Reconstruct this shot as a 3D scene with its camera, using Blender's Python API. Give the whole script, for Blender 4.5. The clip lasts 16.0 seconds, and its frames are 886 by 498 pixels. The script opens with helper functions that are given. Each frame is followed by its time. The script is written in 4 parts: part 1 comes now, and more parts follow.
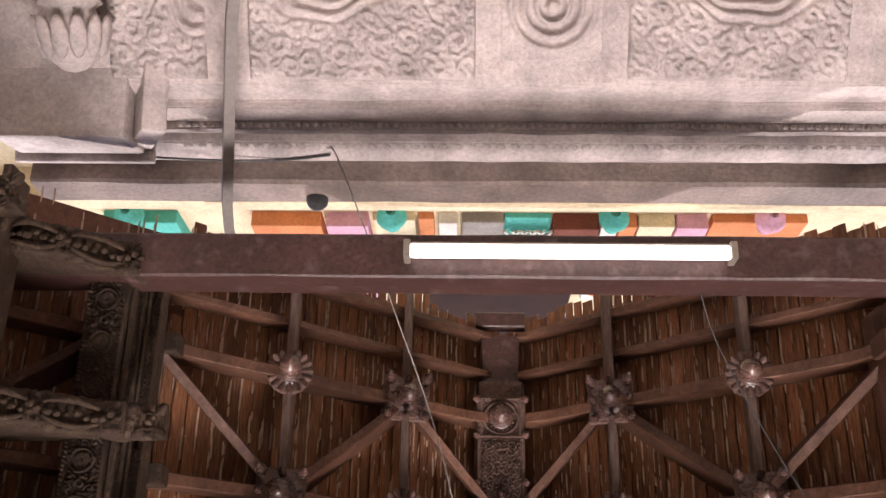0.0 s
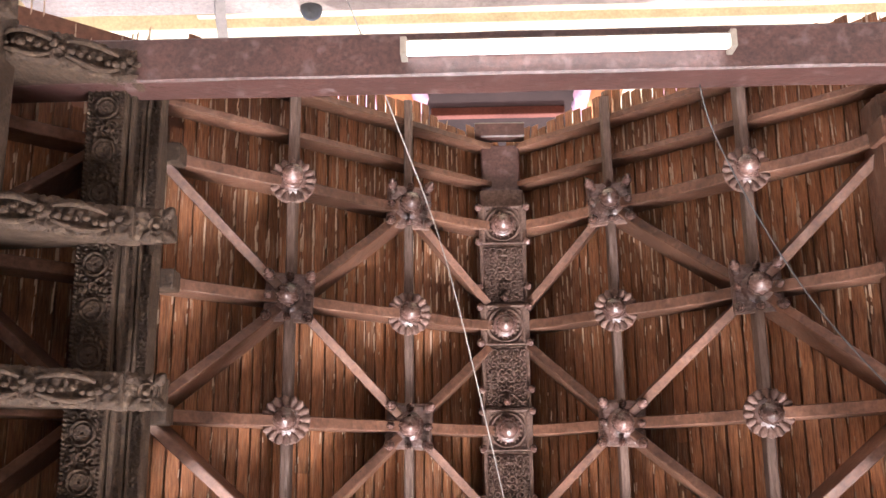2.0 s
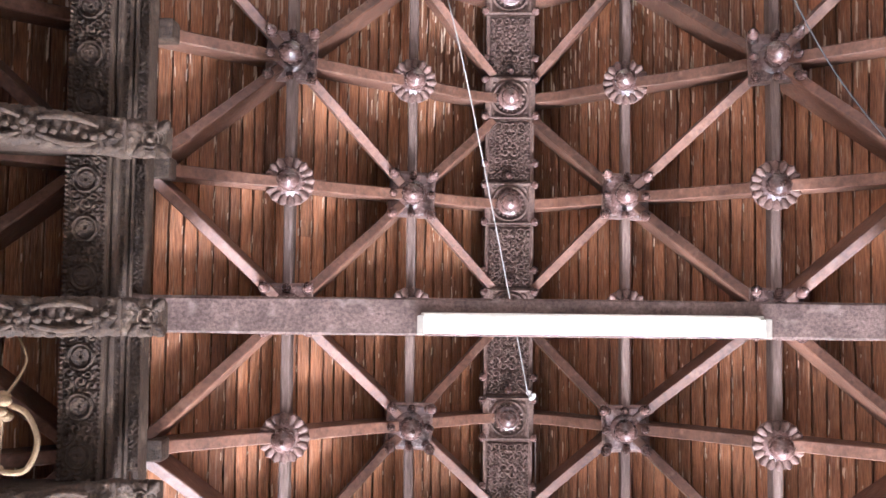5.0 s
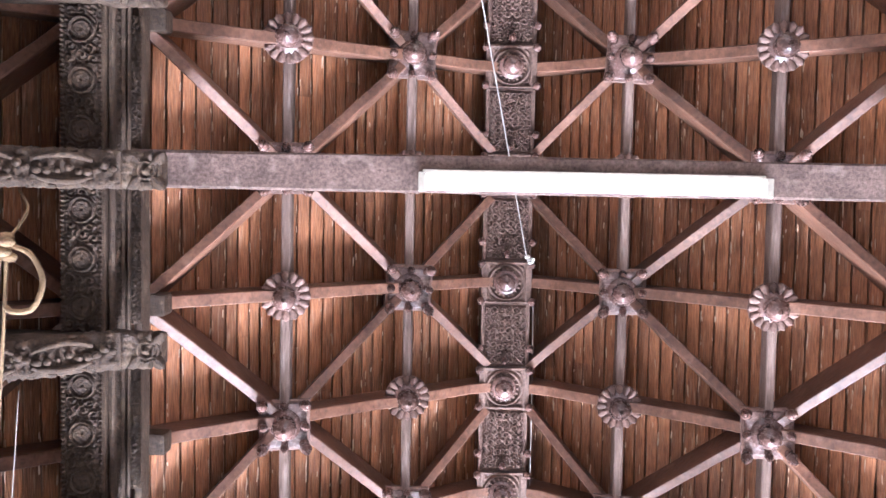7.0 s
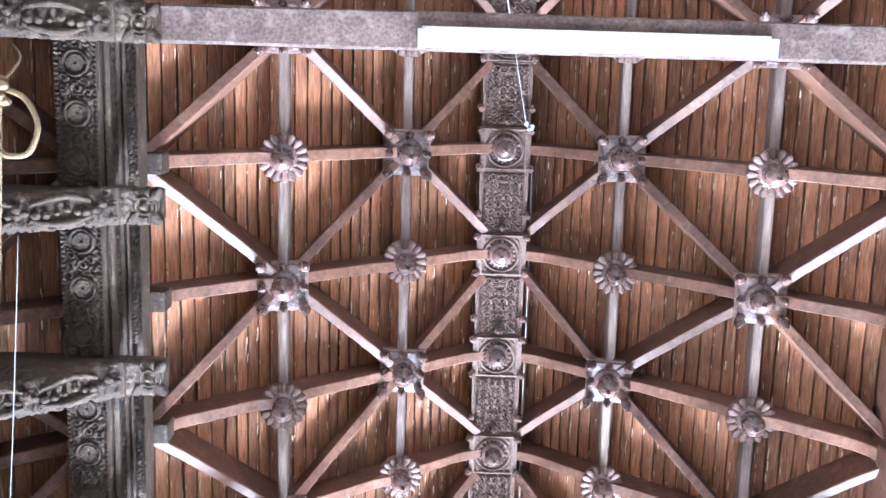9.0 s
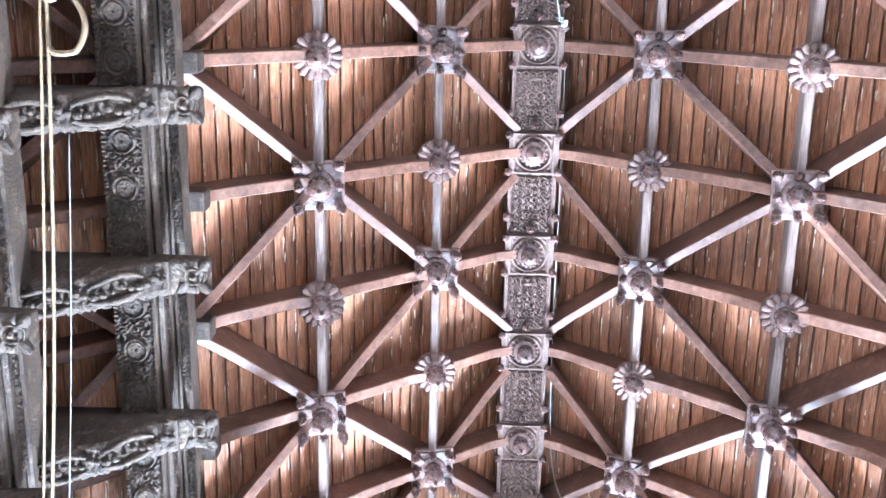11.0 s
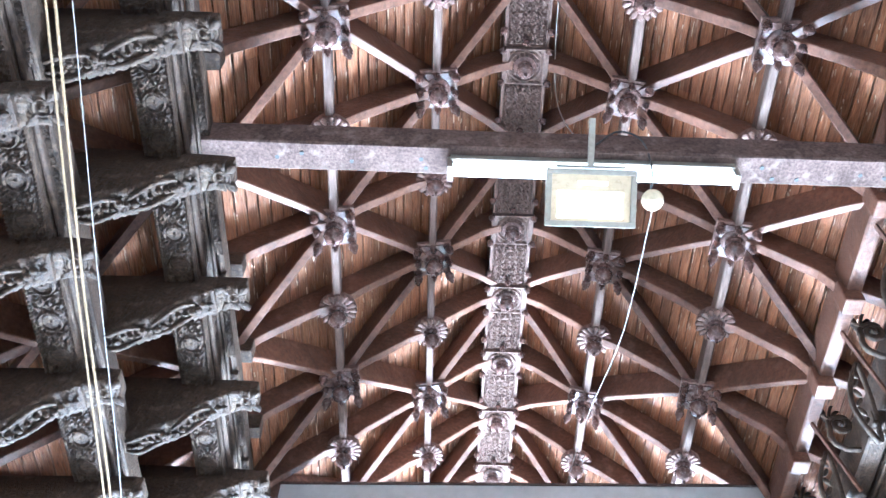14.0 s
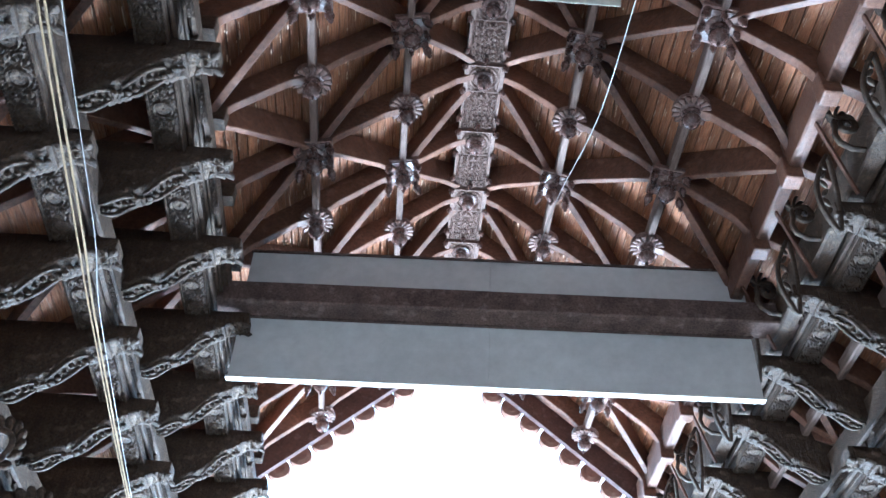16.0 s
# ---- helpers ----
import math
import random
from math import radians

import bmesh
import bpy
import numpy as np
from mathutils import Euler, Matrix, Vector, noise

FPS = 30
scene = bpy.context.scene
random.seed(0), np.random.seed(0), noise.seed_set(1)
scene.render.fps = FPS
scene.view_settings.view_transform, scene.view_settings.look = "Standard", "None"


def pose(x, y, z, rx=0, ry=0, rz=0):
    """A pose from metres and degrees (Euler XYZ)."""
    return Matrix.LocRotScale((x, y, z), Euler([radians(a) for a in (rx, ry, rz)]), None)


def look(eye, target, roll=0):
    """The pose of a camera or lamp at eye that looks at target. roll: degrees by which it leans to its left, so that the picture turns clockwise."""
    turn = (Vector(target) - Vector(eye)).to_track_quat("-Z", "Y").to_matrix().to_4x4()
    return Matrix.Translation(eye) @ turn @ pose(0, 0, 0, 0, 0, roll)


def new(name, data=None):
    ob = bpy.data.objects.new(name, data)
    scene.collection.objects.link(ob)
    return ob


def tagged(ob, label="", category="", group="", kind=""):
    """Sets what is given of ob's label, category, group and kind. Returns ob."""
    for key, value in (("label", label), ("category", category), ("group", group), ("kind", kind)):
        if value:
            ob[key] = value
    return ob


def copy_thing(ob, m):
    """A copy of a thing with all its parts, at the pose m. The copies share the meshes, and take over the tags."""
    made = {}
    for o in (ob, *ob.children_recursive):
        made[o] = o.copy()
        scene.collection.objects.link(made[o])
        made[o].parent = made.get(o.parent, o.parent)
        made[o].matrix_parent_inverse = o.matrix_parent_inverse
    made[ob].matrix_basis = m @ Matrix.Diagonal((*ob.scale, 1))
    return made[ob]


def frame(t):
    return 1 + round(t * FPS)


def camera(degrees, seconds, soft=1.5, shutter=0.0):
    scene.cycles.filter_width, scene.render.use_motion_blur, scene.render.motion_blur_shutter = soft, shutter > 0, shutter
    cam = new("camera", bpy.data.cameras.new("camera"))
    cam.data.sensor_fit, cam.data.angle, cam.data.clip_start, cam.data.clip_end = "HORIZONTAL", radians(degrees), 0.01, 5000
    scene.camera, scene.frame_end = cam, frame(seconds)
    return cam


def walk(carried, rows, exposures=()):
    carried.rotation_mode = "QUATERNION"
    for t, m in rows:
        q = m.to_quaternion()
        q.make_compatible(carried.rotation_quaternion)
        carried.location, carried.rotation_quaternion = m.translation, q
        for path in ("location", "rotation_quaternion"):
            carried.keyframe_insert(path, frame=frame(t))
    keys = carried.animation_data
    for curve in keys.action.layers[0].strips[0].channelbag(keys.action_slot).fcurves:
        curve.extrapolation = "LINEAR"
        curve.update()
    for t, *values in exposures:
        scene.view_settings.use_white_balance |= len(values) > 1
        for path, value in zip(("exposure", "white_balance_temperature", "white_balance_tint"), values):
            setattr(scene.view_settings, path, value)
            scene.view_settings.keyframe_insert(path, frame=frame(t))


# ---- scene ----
EXPOSURES = [(0.0, 0.22, 6700, 25), (0.5, -0.08, 6800, 31), (1.0, 0.1, 6800, 32), (1.5, 0.62, 6900, 31), (2.0, 1.6, 6200, 21), (2.5, 2.55, 5200, 10), (3.0, 2.65, 5000, 8), (5.5, 2.0, 5300, 18), (7.0, 2.2, 5100, 16),
             (8.5, 2.4, 4650, 7), (9.5, 2.75, 4350, 1), (12.0, 3.0, 4250, 0), (12.5, 2.55, 4300, 0), (14.5, 2.4, 4300, -1), (15.5, 2.2, 4350, -2), (16.0, 1.25, 4250, -4)]
cam = camera(47.75, 16.0)
PATH = [  # seconds, place, turn
    (0.0, -0.200, -0.348, 1.583, 203.16, -1.08, -0.91),
    (0.5, -0.209, -0.345, 1.563, 202.27, -0.85, -1.07),
    (1.0, -0.204, -0.305, 1.572, 198.72, -1.11, -0.26),
    (1.5, -0.190, -0.255, 1.607, 196.70, -2.12, 1.14),
    (2.0, -0.197, -0.192, 1.601, 194.04, -1.66, 0.67),
    (2.5, -0.192, -0.163, 1.601, 191.11, -2.48, 0.50),
    (3.0, -0.205, -0.128, 1.615, 188.30, -2.03, -0.10),
    (3.2, -0.226, -0.131, 1.611, 188.40, -1.75, -0.55),
    (5.3, -0.300, 0.020, 1.706, 182.29, -0.57, -0.72),
    (5.5, -0.308, 0.040, 1.703, 181.77, -0.68, -1.26),
    (6.0, -0.306, 0.037, 1.709, 180.00, 0.13, -1.65),
    (6.5, -0.294, 0.055, 1.712, 177.91, -0.49, -1.56),
    (7.0, -0.301, 0.067, 1.712, 176.52, -0.42, -1.14),
    (7.5, -0.297, 0.089, 1.708, 175.20, -0.65, -0.96),
    (8.0, -0.305, 0.108, 1.702, 173.31, -0.80, -1.29),
    (8.5, -0.305, 0.130, 1.702, 171.81, -0.58, -1.50),
    (9.0, -0.298, 0.144, 1.709, 169.80, -0.41, -1.73),
    (9.5, -0.303, 0.155, 1.687, 167.59, -1.21, -1.91),
    (9.7, -0.305, 0.121, 1.686, 166.56, -2.19, -2.04),
    (11.8, -0.404, 0.247, 1.700, 160.69, -0.82, -0.72),
    (12.0, -0.401, 0.275, 1.688, 158.40, -1.17, -1.21),
    (12.5, -0.400, 0.311, 1.676, 156.12, -1.36, -0.91),
    (13.0, -0.403, 0.353, 1.667, 152.49, -1.19, -0.57),
    (13.5, -0.402, 0.354, 1.661, 148.46, -1.24, -0.99),
    (14.0, -0.419, 0.380, 1.648, 145.28, -1.07, -1.51),
    (14.5, -0.422, 0.370, 1.647, 142.50, -0.71, -1.34),
    (15.0, -0.422, 0.376, 1.641, 138.62, 0.05, -0.75),
    (15.5, -0.430, 0.381, 1.649, 134.12, 0.65, -1.89),
    (16.0, -0.427, 0.410, 1.636, 132.94, -1.37, -4.23),
]
walk(cam, [(t, pose(x, y, z, rx, ry, rz)) for t, x, y, z, rx, ry, rz in PATH], exposures=EXPOSURES)

# ---- world and light ----
world = bpy.data.worlds.new("sky")
scene.world = world
world.use_nodes = True
wn = world.node_tree.nodes
sky = wn.new("ShaderNodeTexSky")
sky.sky_type, sky.sun_disc = "NISHITA", False
SUN_ELEV, SUN_AZ = radians(60), radians(12)   # sun stands ahead of the hall, a little to the right
sky.sun_elevation, sky.sun_rotation = SUN_ELEV, SUN_AZ
world.node_tree.links.new(sky.outputs[0], wn["Background"].inputs[0])
wn["Background"].inputs[1].default_value = 0.15
sun = new("sun", bpy.data.lights.new("sun", "SUN"))
sun.data.energy, sun.data.angle, sun.data.color = 3.2, radians(0.5), (1.0, 0.95, 0.87)
sd = Vector((math.sin(SUN_AZ) * math.cos(SUN_ELEV), math.cos(SUN_AZ) * math.cos(SUN_ELEV), math.sin(SUN_ELEV)))
sun.matrix_world = look(sd * 40, (0, 0, 0))
# light of the sunlit court and low sky that comes in by the open front of the hall
front = new("front_daylight", bpy.data.lights.new("front_daylight", "AREA"))
front.data.shape, front.data.size, front.data.size_y, front.data.energy = "RECTANGLE", 6.6, 3.6, 3000
front.data.color = (1.0, 0.97, 0.93)
front.matrix_world = look((0.9, 9.0, 0.3), (-0.2, 1.5, 5.5))

# ---- materials ----


def material(name, base, dark, rough=0.6, grain=(1, 1, 1), scale=8.0, bump=0.3, metal=0.0, island=0.0, each=0.0, coat=0.0, spec=0.5, big=0.7, spots=0.0, spot_color=(0.6, 0.6, 0.55)):
    m = bpy.data.materials.new(name)
    m.use_nodes = True
    n, l = m.node_tree.nodes, m.node_tree.links
    b = n["Principled BSDF"]
    tc = n.new("ShaderNodeTexCoord")
    mp = n.new("ShaderNodeMapping")
    mp.inputs["Scale"].default_value = grain
    l.new(tc.outputs["Object"], mp.inputs["Vector"])
    fine = n.new("ShaderNodeTexNoise")
    fine.inputs["Scale"].default_value, fine.inputs["Detail"].default_value, fine.inputs["Roughness"].default_value = scale * 5, 6, 0.65
    l.new(mp.outputs[0], fine.inputs["Vector"])
    coarse = n.new("ShaderNodeTexNoise")
    coarse.inputs["Scale"].default_value, coarse.inputs["Detail"].default_value = scale * 0.5, 3
    l.new(tc.outputs["Object"], coarse.inputs["Vector"])
    ramp = n.new("ShaderNodeValToRGB")
    ramp.color_ramp.elements[0].position, ramp.color_ramp.elements[1].position = 0.3, 0.72
    ramp.color_ramp.elements[0].color, ramp.color_ramp.elements[1].color = (*dark, 1), (*base, 1)
    l.new(fine.outputs["Fac"], ramp.inputs[0])
    mix = n.new("ShaderNodeMix")
    mix.data_type, mix.blend_type = "RGBA", "MULTIPLY"
    mix.inputs["Factor"].default_value = big
    r2 = n.new("ShaderNodeValToRGB")
    r2.color_ramp.elements[0].position, r2.color_ramp.elements[1].position = 0.3, 0.65
    r2.color_ramp.elements[0].color, r2.color_ramp.elements[1].color = (0.45, 0.43, 0.42, 1), (1.1, 1.08, 1.05, 1)
    l.new(coarse.outputs["Fac"], r2.inputs[0])
    l.new(ramp.outputs[0], mix.inputs["A"])
    l.new(r2.outputs[0], mix.inputs["B"])
    out = mix.outputs["Result"]
    if island:
        geo = n.new("ShaderNodeNewGeometry")
        hsv = n.new("ShaderNodeHueSaturation")
        mr = n.new("ShaderNodeMapRange")
        mr.inputs["To Min"].default_value, mr.inputs["To Max"].default_value = 1 - island, 1 + island
        l.new(geo.outputs["Random Per Island"], mr.inputs["Value"])
        l.new(mr.outputs[0], hsv.inputs["Value"])
        l.new(out, hsv.inputs["Color"])
        out = hsv.outputs[0]
    if each:
        info = n.new("ShaderNodeObjectInfo")
        hs = n.new("ShaderNodeHueSaturation")
        m1 = n.new("ShaderNodeMapRange")
        m1.inputs["To Min"].default_value, m1.inputs["To Max"].default_value = 1 - each, 1 + each
        l.new(info.outputs["Random"], m1.inputs["Value"])
        l.new(m1.outputs[0], hs.inputs["Value"])
        l.new(out, hs.inputs["Color"])
        out = hs.outputs[0]
    if spots:
        vo = n.new("ShaderNodeTexNoise")
        vo.inputs["Scale"].default_value, vo.inputs["Detail"].default_value = 18, 6
        l.new(mp.outputs[0], vo.inputs["Vector"])
        r3 = n.new("ShaderNodeValToRGB")
        r3.color_ramp.elements[0].position, r3.color_ramp.elements[1].position = 0.56, 0.72
        r3.color_ramp.elements[0].color, r3.color_ramp.elements[1].color = (0, 0, 0, 1), (spots, spots, spots, 1)
        l.new(vo.outputs["Fac"], r3.inputs[0])
        mx = n.new("ShaderNodeMix")
        mx.data_type = "RGBA"
        mx.inputs["B"].default_value = (*spot_color, 1)
        l.new(r3.outputs[0], mx.inputs["Factor"])
        l.new(out, mx.inputs["A"])
        out = mx.outputs["Result"]
    l.new(out, b.inputs["Base Color"])
    b.inputs["Metallic"].default_value, b.inputs["Specular IOR Level"].default_value = metal, spec
    b.inputs["Coat Weight"].default_value, b.inputs["Coat Roughness"].default_value = coat, 0.18
    rr = n.new("ShaderNodeMapRange")
    rr.inputs["To Min"].default_value, rr.inputs["To Max"].default_value = rough - 0.13, min(1, rough + 0.13)
    l.new(fine.outputs["Fac"], rr.inputs["Value"])
    l.new(rr.outputs[0], b.inputs["Roughness"])
    bp = n.new("ShaderNodeBump")
    bp.inputs["Strength"].default_value, bp.inputs["Distance"].default_value = bump, 0.01
    l.new(fine.outputs["Fac"], bp.inputs["Height"])
    l.new(bp.outputs[0], b.inputs["Normal"])
    return m


def glow(name, color, strength):
    m = bpy.data.materials.new(name)
    m.use_nodes = True
    b = m.node_tree.nodes["Principled BSDF"]
    b.inputs["Base Color"].default_value = (0.8, 0.8, 0.8, 1)
    b.inputs["Emission Color"].default_value, b.inputs["Emission Strength"].default_value = (*color, 1), strength
    b.inputs["Roughness"].default_value = 0.3
    return m


PLANK = material("plank_wood", (0.50, 0.225, 0.105), (0.13, 0.050, 0.024), 0.45, (6, 0.5, 6), 5, 0.9, island=0.30, spec=0.35, big=0.8, spots=0.5, spot_color=(0.5, 0.36, 0.25))
RIB = material("rib_wood", (0.20, 0.098, 0.060), (0.078, 0.037, 0.024), 0.45, (1, 1, 1), 9, 0.5, each=0.25, spec=0.35, big=0.7, spots=0.3, spot_color=(0.28, 0.18, 0.13))
PURLIN = material("purlin_wood", (0.20, 0.142, 0.118), (0.10, 0.068, 0.055), 0.55, (3, 0.4, 3), 7, 0.7, each=0.15, spec=0.06, big=0.7, spots=0.3, spot_color=(0.34, 0.28, 0.25))
BOSS = material("boss_wood", (0.17, 0.095, 0.077), (0.06, 0.034, 0.028), 0.26, (1, 1, 1), 14, 0.5, each=0.25, coat=0.5, big=0.6)
PLATE = material("plate_wood", (0.25, 0.158, 0.128), (0.10, 0.06, 0.048), 0.42, (1, 1, 1), 14, 0.6, each=0.25, spec=0.2, big=0.6)
RIDGE = material("carved_wood", (0.21, 0.138, 0.110), (0.075, 0.047, 0.037), 0.5, (1, 1, 1), 12, 0.6, spec=0.12, big=0.6)
BLACK = material("blackened_wood", (0.108, 0.069, 0.045), (0.022, 0.016, 0.012), 0.56, (1, 1, 1), 16, 1.0, spec=0.2, big=0.65, spots=0.4, spot_color=(0.26, 0.19, 0.13))
BEAM = material("beam_wood", (0.165, 0.115, 0.098), (0.06, 0.041, 0.035), 0.7, (1, 1, 1), 16, 0.35, spec=0.02, big=0.7, spots=0.25, spot_color=(0.40, 0.32, 0.27))
DARKBEAM = material("red_brown_wood", (0.105, 0.050, 0.042), (0.038, 0.017, 0.014), 0.42, (1, 1, 1), 12, 0.4, big=0.6, spots=0.3, spot_color=(0.25, 0.19, 0.18))
LIP = material("brown_weathered_stone", (0.30, 0.245, 0.21), (0.17, 0.13, 0.11), 0.8, (1, 1, 1), 9, 0.6, big=0.7, spots=0.5, spot_color=(0.14, 0.10, 0.085))
STONE = material("pale_granite", (0.68, 0.62, 0.595), (0.44, 0.385, 0.36), 0.75, (1, 1, 1), 11, 0.7, big=0.65, spots=0.35, spot_color=(0.32, 0.25, 0.22))
# the near-black entry paints the shade inside the tower's recess
PAINTED = {k: material(k + "_paint", c, tuple(0.7 * v for v in c), 0.9, (1, 1, 1), 6, 0.3, spec=0.05, big=0.4) for k, c in (
    ("teal", (0.10, 0.50, 0.42)), ("orange", (0.70, 0.27, 0.12)), ("pink", (0.72, 0.40, 0.50)), ("cream", (0.80, 0.68, 0.46)), ("grey", (0.30, 0.28, 0.25)), ("maroon", (0.20, 0.07, 0.05)), ("shade", (0.035, 0.018, 0.015)), ("white", (0.75, 0.72, 0.65)))}
BOARD = material("grey_board", (0.58, 0.57, 0.56), (0.48, 0.47, 0.46), 0.6, (1, 1, 1), 3, 0.08, big=0.3)
ROPE = material("coir_rope", (0.30, 0.20, 0.10), (0.15, 0.095, 0.045), 0.85, (1, 1, 1), 40, 0.8, big=0.3)
WIRE = material("pale_cord", (0.34, 0.31, 0.28), (0.22, 0.2, 0.18), 0.5, (1, 1, 1), 20, 0.1, big=0.2)
BLACKWIRE = material("black_cable", (0.05, 0.05, 0.05), (0.03, 0.03, 0.03), 0.5, (1, 1, 1), 20, 0.1, big=0.2)
PIPE = material("grey_conduit", (0.26, 0.23, 0.21), (0.18, 0.16, 0.15), 0.45, (1, 1, 1), 8, 0.1, big=0.4)
METAL = material("grey_metal", (0.46, 0.42, 0.35), (0.33, 0.30, 0.25), 0.4, (1, 1, 1), 10, 0.1, metal=0.6, big=0.3)
TUBE = glow("lit_tube", (1.0, 0.96, 0.9), 3.0)
FLOOD_GLOW = glow("lamp_reflection_glow", (1.0, 0.88, 0.66), 1.3)
REFLECT = material("beige_reflector", (0.74, 0.60, 0.40), (0.6, 0.48, 0.32), 0.3, (1, 1, 1), 8, 0.05, big=0.3)
SPLINT = material("pale_splinters_and_slits", (0.74, 0.56, 0.40), (0.50, 0.35, 0.24), 0.5, (1, 1, 1), 8, 0.2, big=0.3)
HAZE = glow("white_sky", (0.93, 0.97, 1.0), 2.2)
FLOOR = material("worn_floor_stone", (0.50, 0.46, 0.41), (0.36, 0.33, 0.29), 0.6, (1, 1, 1), 2, 0.3, big=0.5)
PLASTER = material("dusty_plaster", (0.50, 0.45, 0.39), (0.36, 0.32, 0.27), 0.9, (1, 1, 1), 2, 0.3, big=0.5)
GROUND = material("stone_paving", (0.50, 0.45, 0.39), (0.36, 0.32, 0.27), 0.9, (1, 1, 1), 2, 0.3, big=0.5)
TILE = material("clay_tile", (0.30, 0.14, 0.09), (0.16, 0.08, 0.05), 0.8, (1, 1, 1), 6, 0.3, big=0.5)

# ---- mesh helpers ----


def link(name, bm, mat, parent=None, label="", smooth=False):
    me = bpy.data.meshes.new(name)
    bm.to_mesh(me)
    bm.free()
    me.materials.append(mat)
    if smooth:
        me.polygons.foreach_set("use_smooth", [True] * len(me.polygons))
    ob = new(name, me)
    if parent is not None:
        ob.parent = parent
    if label:
        ob["label"] = label
    return ob


def part(name, bm, mat, parent, label="", smooth=False):
    return link(name, bm, mat, parent, label, smooth)


def share(name, me, parent, m, label=""):
    ob = new(name, me)
    ob.parent = parent
    ob.matrix_local = m
    if label:
        ob["label"] = label
    return ob


def empty(name, m=None):
    ob = new(name)
    ob.empty_display_size = 0.05
    if m is not None:
        ob.matrix_world = m
    return ob


def add_box(bm, x0, x1, y0, y1, z0, z1, bevel=0.0):
    r = bmesh.ops.create_cube(bm, size=1)
    bmesh.ops.transform(bm, matrix=Matrix.Translation(((x0 + x1) / 2, (y0 + y1) / 2, (z0 + z1) / 2)) @ Matrix.Diagonal((x1 - x0, y1 - y0, z1 - z0, 1)), verts=r["verts"])
    if bevel:
        es = list({e for v in r["verts"] for e in v.link_edges})
        bmesh.ops.bevel(bm, geom=es, offset=bevel, segments=2, affect="EDGES", profile=0.6)


def box(x0, x1, y0, y1, z0, z1, bevel=0.0):
    bm = bmesh.new()
    add_box(bm, x0, x1, y0, y1, z0, z1, bevel)
    return bm


def worn_box(x0, x1, y0, y1, z0, z1, axis=0, step=0.06, amp=0.004, bevel=0.012, seed=0):
    """A long hewn bar: rounded section swept along an axis with small unevenness."""
    lo, hi = (x0, y0, z0), (x1, y1, z1)
    u, v = [k for k in range(3) if k != axis]
    length = hi[axis] - lo[axis]
    n = max(2, int(length / step))
    a, b = hi[u] - lo[u], hi[v] - lo[v]
    sec = [(bevel, 0), (a / 2, 0), (a - bevel, 0), (a, bevel), (a, b / 2), (a, b - bevel), (a - bevel, b), (bevel, b), (0, b - bevel), (0, b / 2), (0, bevel)]
    bm = bmesh.new()
    rings = []
    for i in range(n + 1):
        s = lo[axis] + length * i / n
        ring = []
        for k, (p, q) in enumerate(sec):
            co = [0, 0, 0]
            w = noise.noise_vector(Vector((s * 3.1 + seed, k * 0.7, seed * 1.3))) * amp
            co[axis], co[u], co[v] = s, lo[u] + p + w.x, lo[v] + q + w.y
            ring.append(bm.verts.new(co))
        rings.append(ring)
    m = len(sec)
    for i in range(n):
        for k in range(m):
            bm.faces.new((rings[i][k], rings[i][(k + 1) % m], rings[i + 1][(k + 1) % m], rings[i + 1][k]))
    bm.faces.new(rings[0])
    bm.faces.new(list(reversed(rings[-1])))
    bmesh.ops.recalc_face_normals(bm, faces=bm.faces)
    return bm


def add_lathe(bm, profile, segs=16, m=Matrix()):
    """profile: (radius, height) pairs turned about z."""
    rings = []
    for r, z in profile:
        rings.append([bm.verts.new(m @ Vector((max(r, 0.0004) * math.cos(2 * math.pi * k / segs), max(r, 0.0004) * math.sin(2 * math.pi * k / segs), z))) for k in range(segs)])
    for i in range(len(rings) - 1):
        for k in range(segs):
            bm.faces.new((rings[i][k], rings[i][(k + 1) % segs], rings[i + 1][(k + 1) % segs], rings[i + 1][k]))
    bm.faces.new(rings[0])
    bm.faces.new(list(reversed(rings[-1])))


def add_ball(bm, m, sub=1):
    bmesh.ops.create_icosphere(bm, subdivisions=sub, radius=1, matrix=m)


def add_tube(bm, pts, radius, segs=8, taper=None):
    pts = [Vector(p) for p in pts]
    rings = []
    side = Vector((0, 0, 1))
    for i, p in enumerate(pts):
        d = (pts[min(i + 1, len(pts) - 1)] - pts[max(i - 1, 0)]).normalized()
        if abs(d.dot(side)) > 0.95:
            side = Vector((1, 0, 0)) if abs(d.x) < 0.9 else Vector((0, 1, 0))
        u = d.cross(side).normalized()
        w = u.cross(d)
        side = w
        r = radius if taper is None else radius * taper(i / (len(pts) - 1))
        rings.append([bm.verts.new(p + (u * math.cos(2 * math.pi * k / segs) + w * math.sin(2 * math.pi * k / segs)) * r) for k in range(segs)])
    for i in range(len(rings) - 1):
        for k in range(segs):
            bm.faces.new((rings[i][k], rings[i][(k + 1) % segs], rings[i + 1][(k + 1) % segs], rings[i + 1][k]))
    bm.faces.new(list(reversed(rings[0])))
    bm.faces.new(rings[-1])


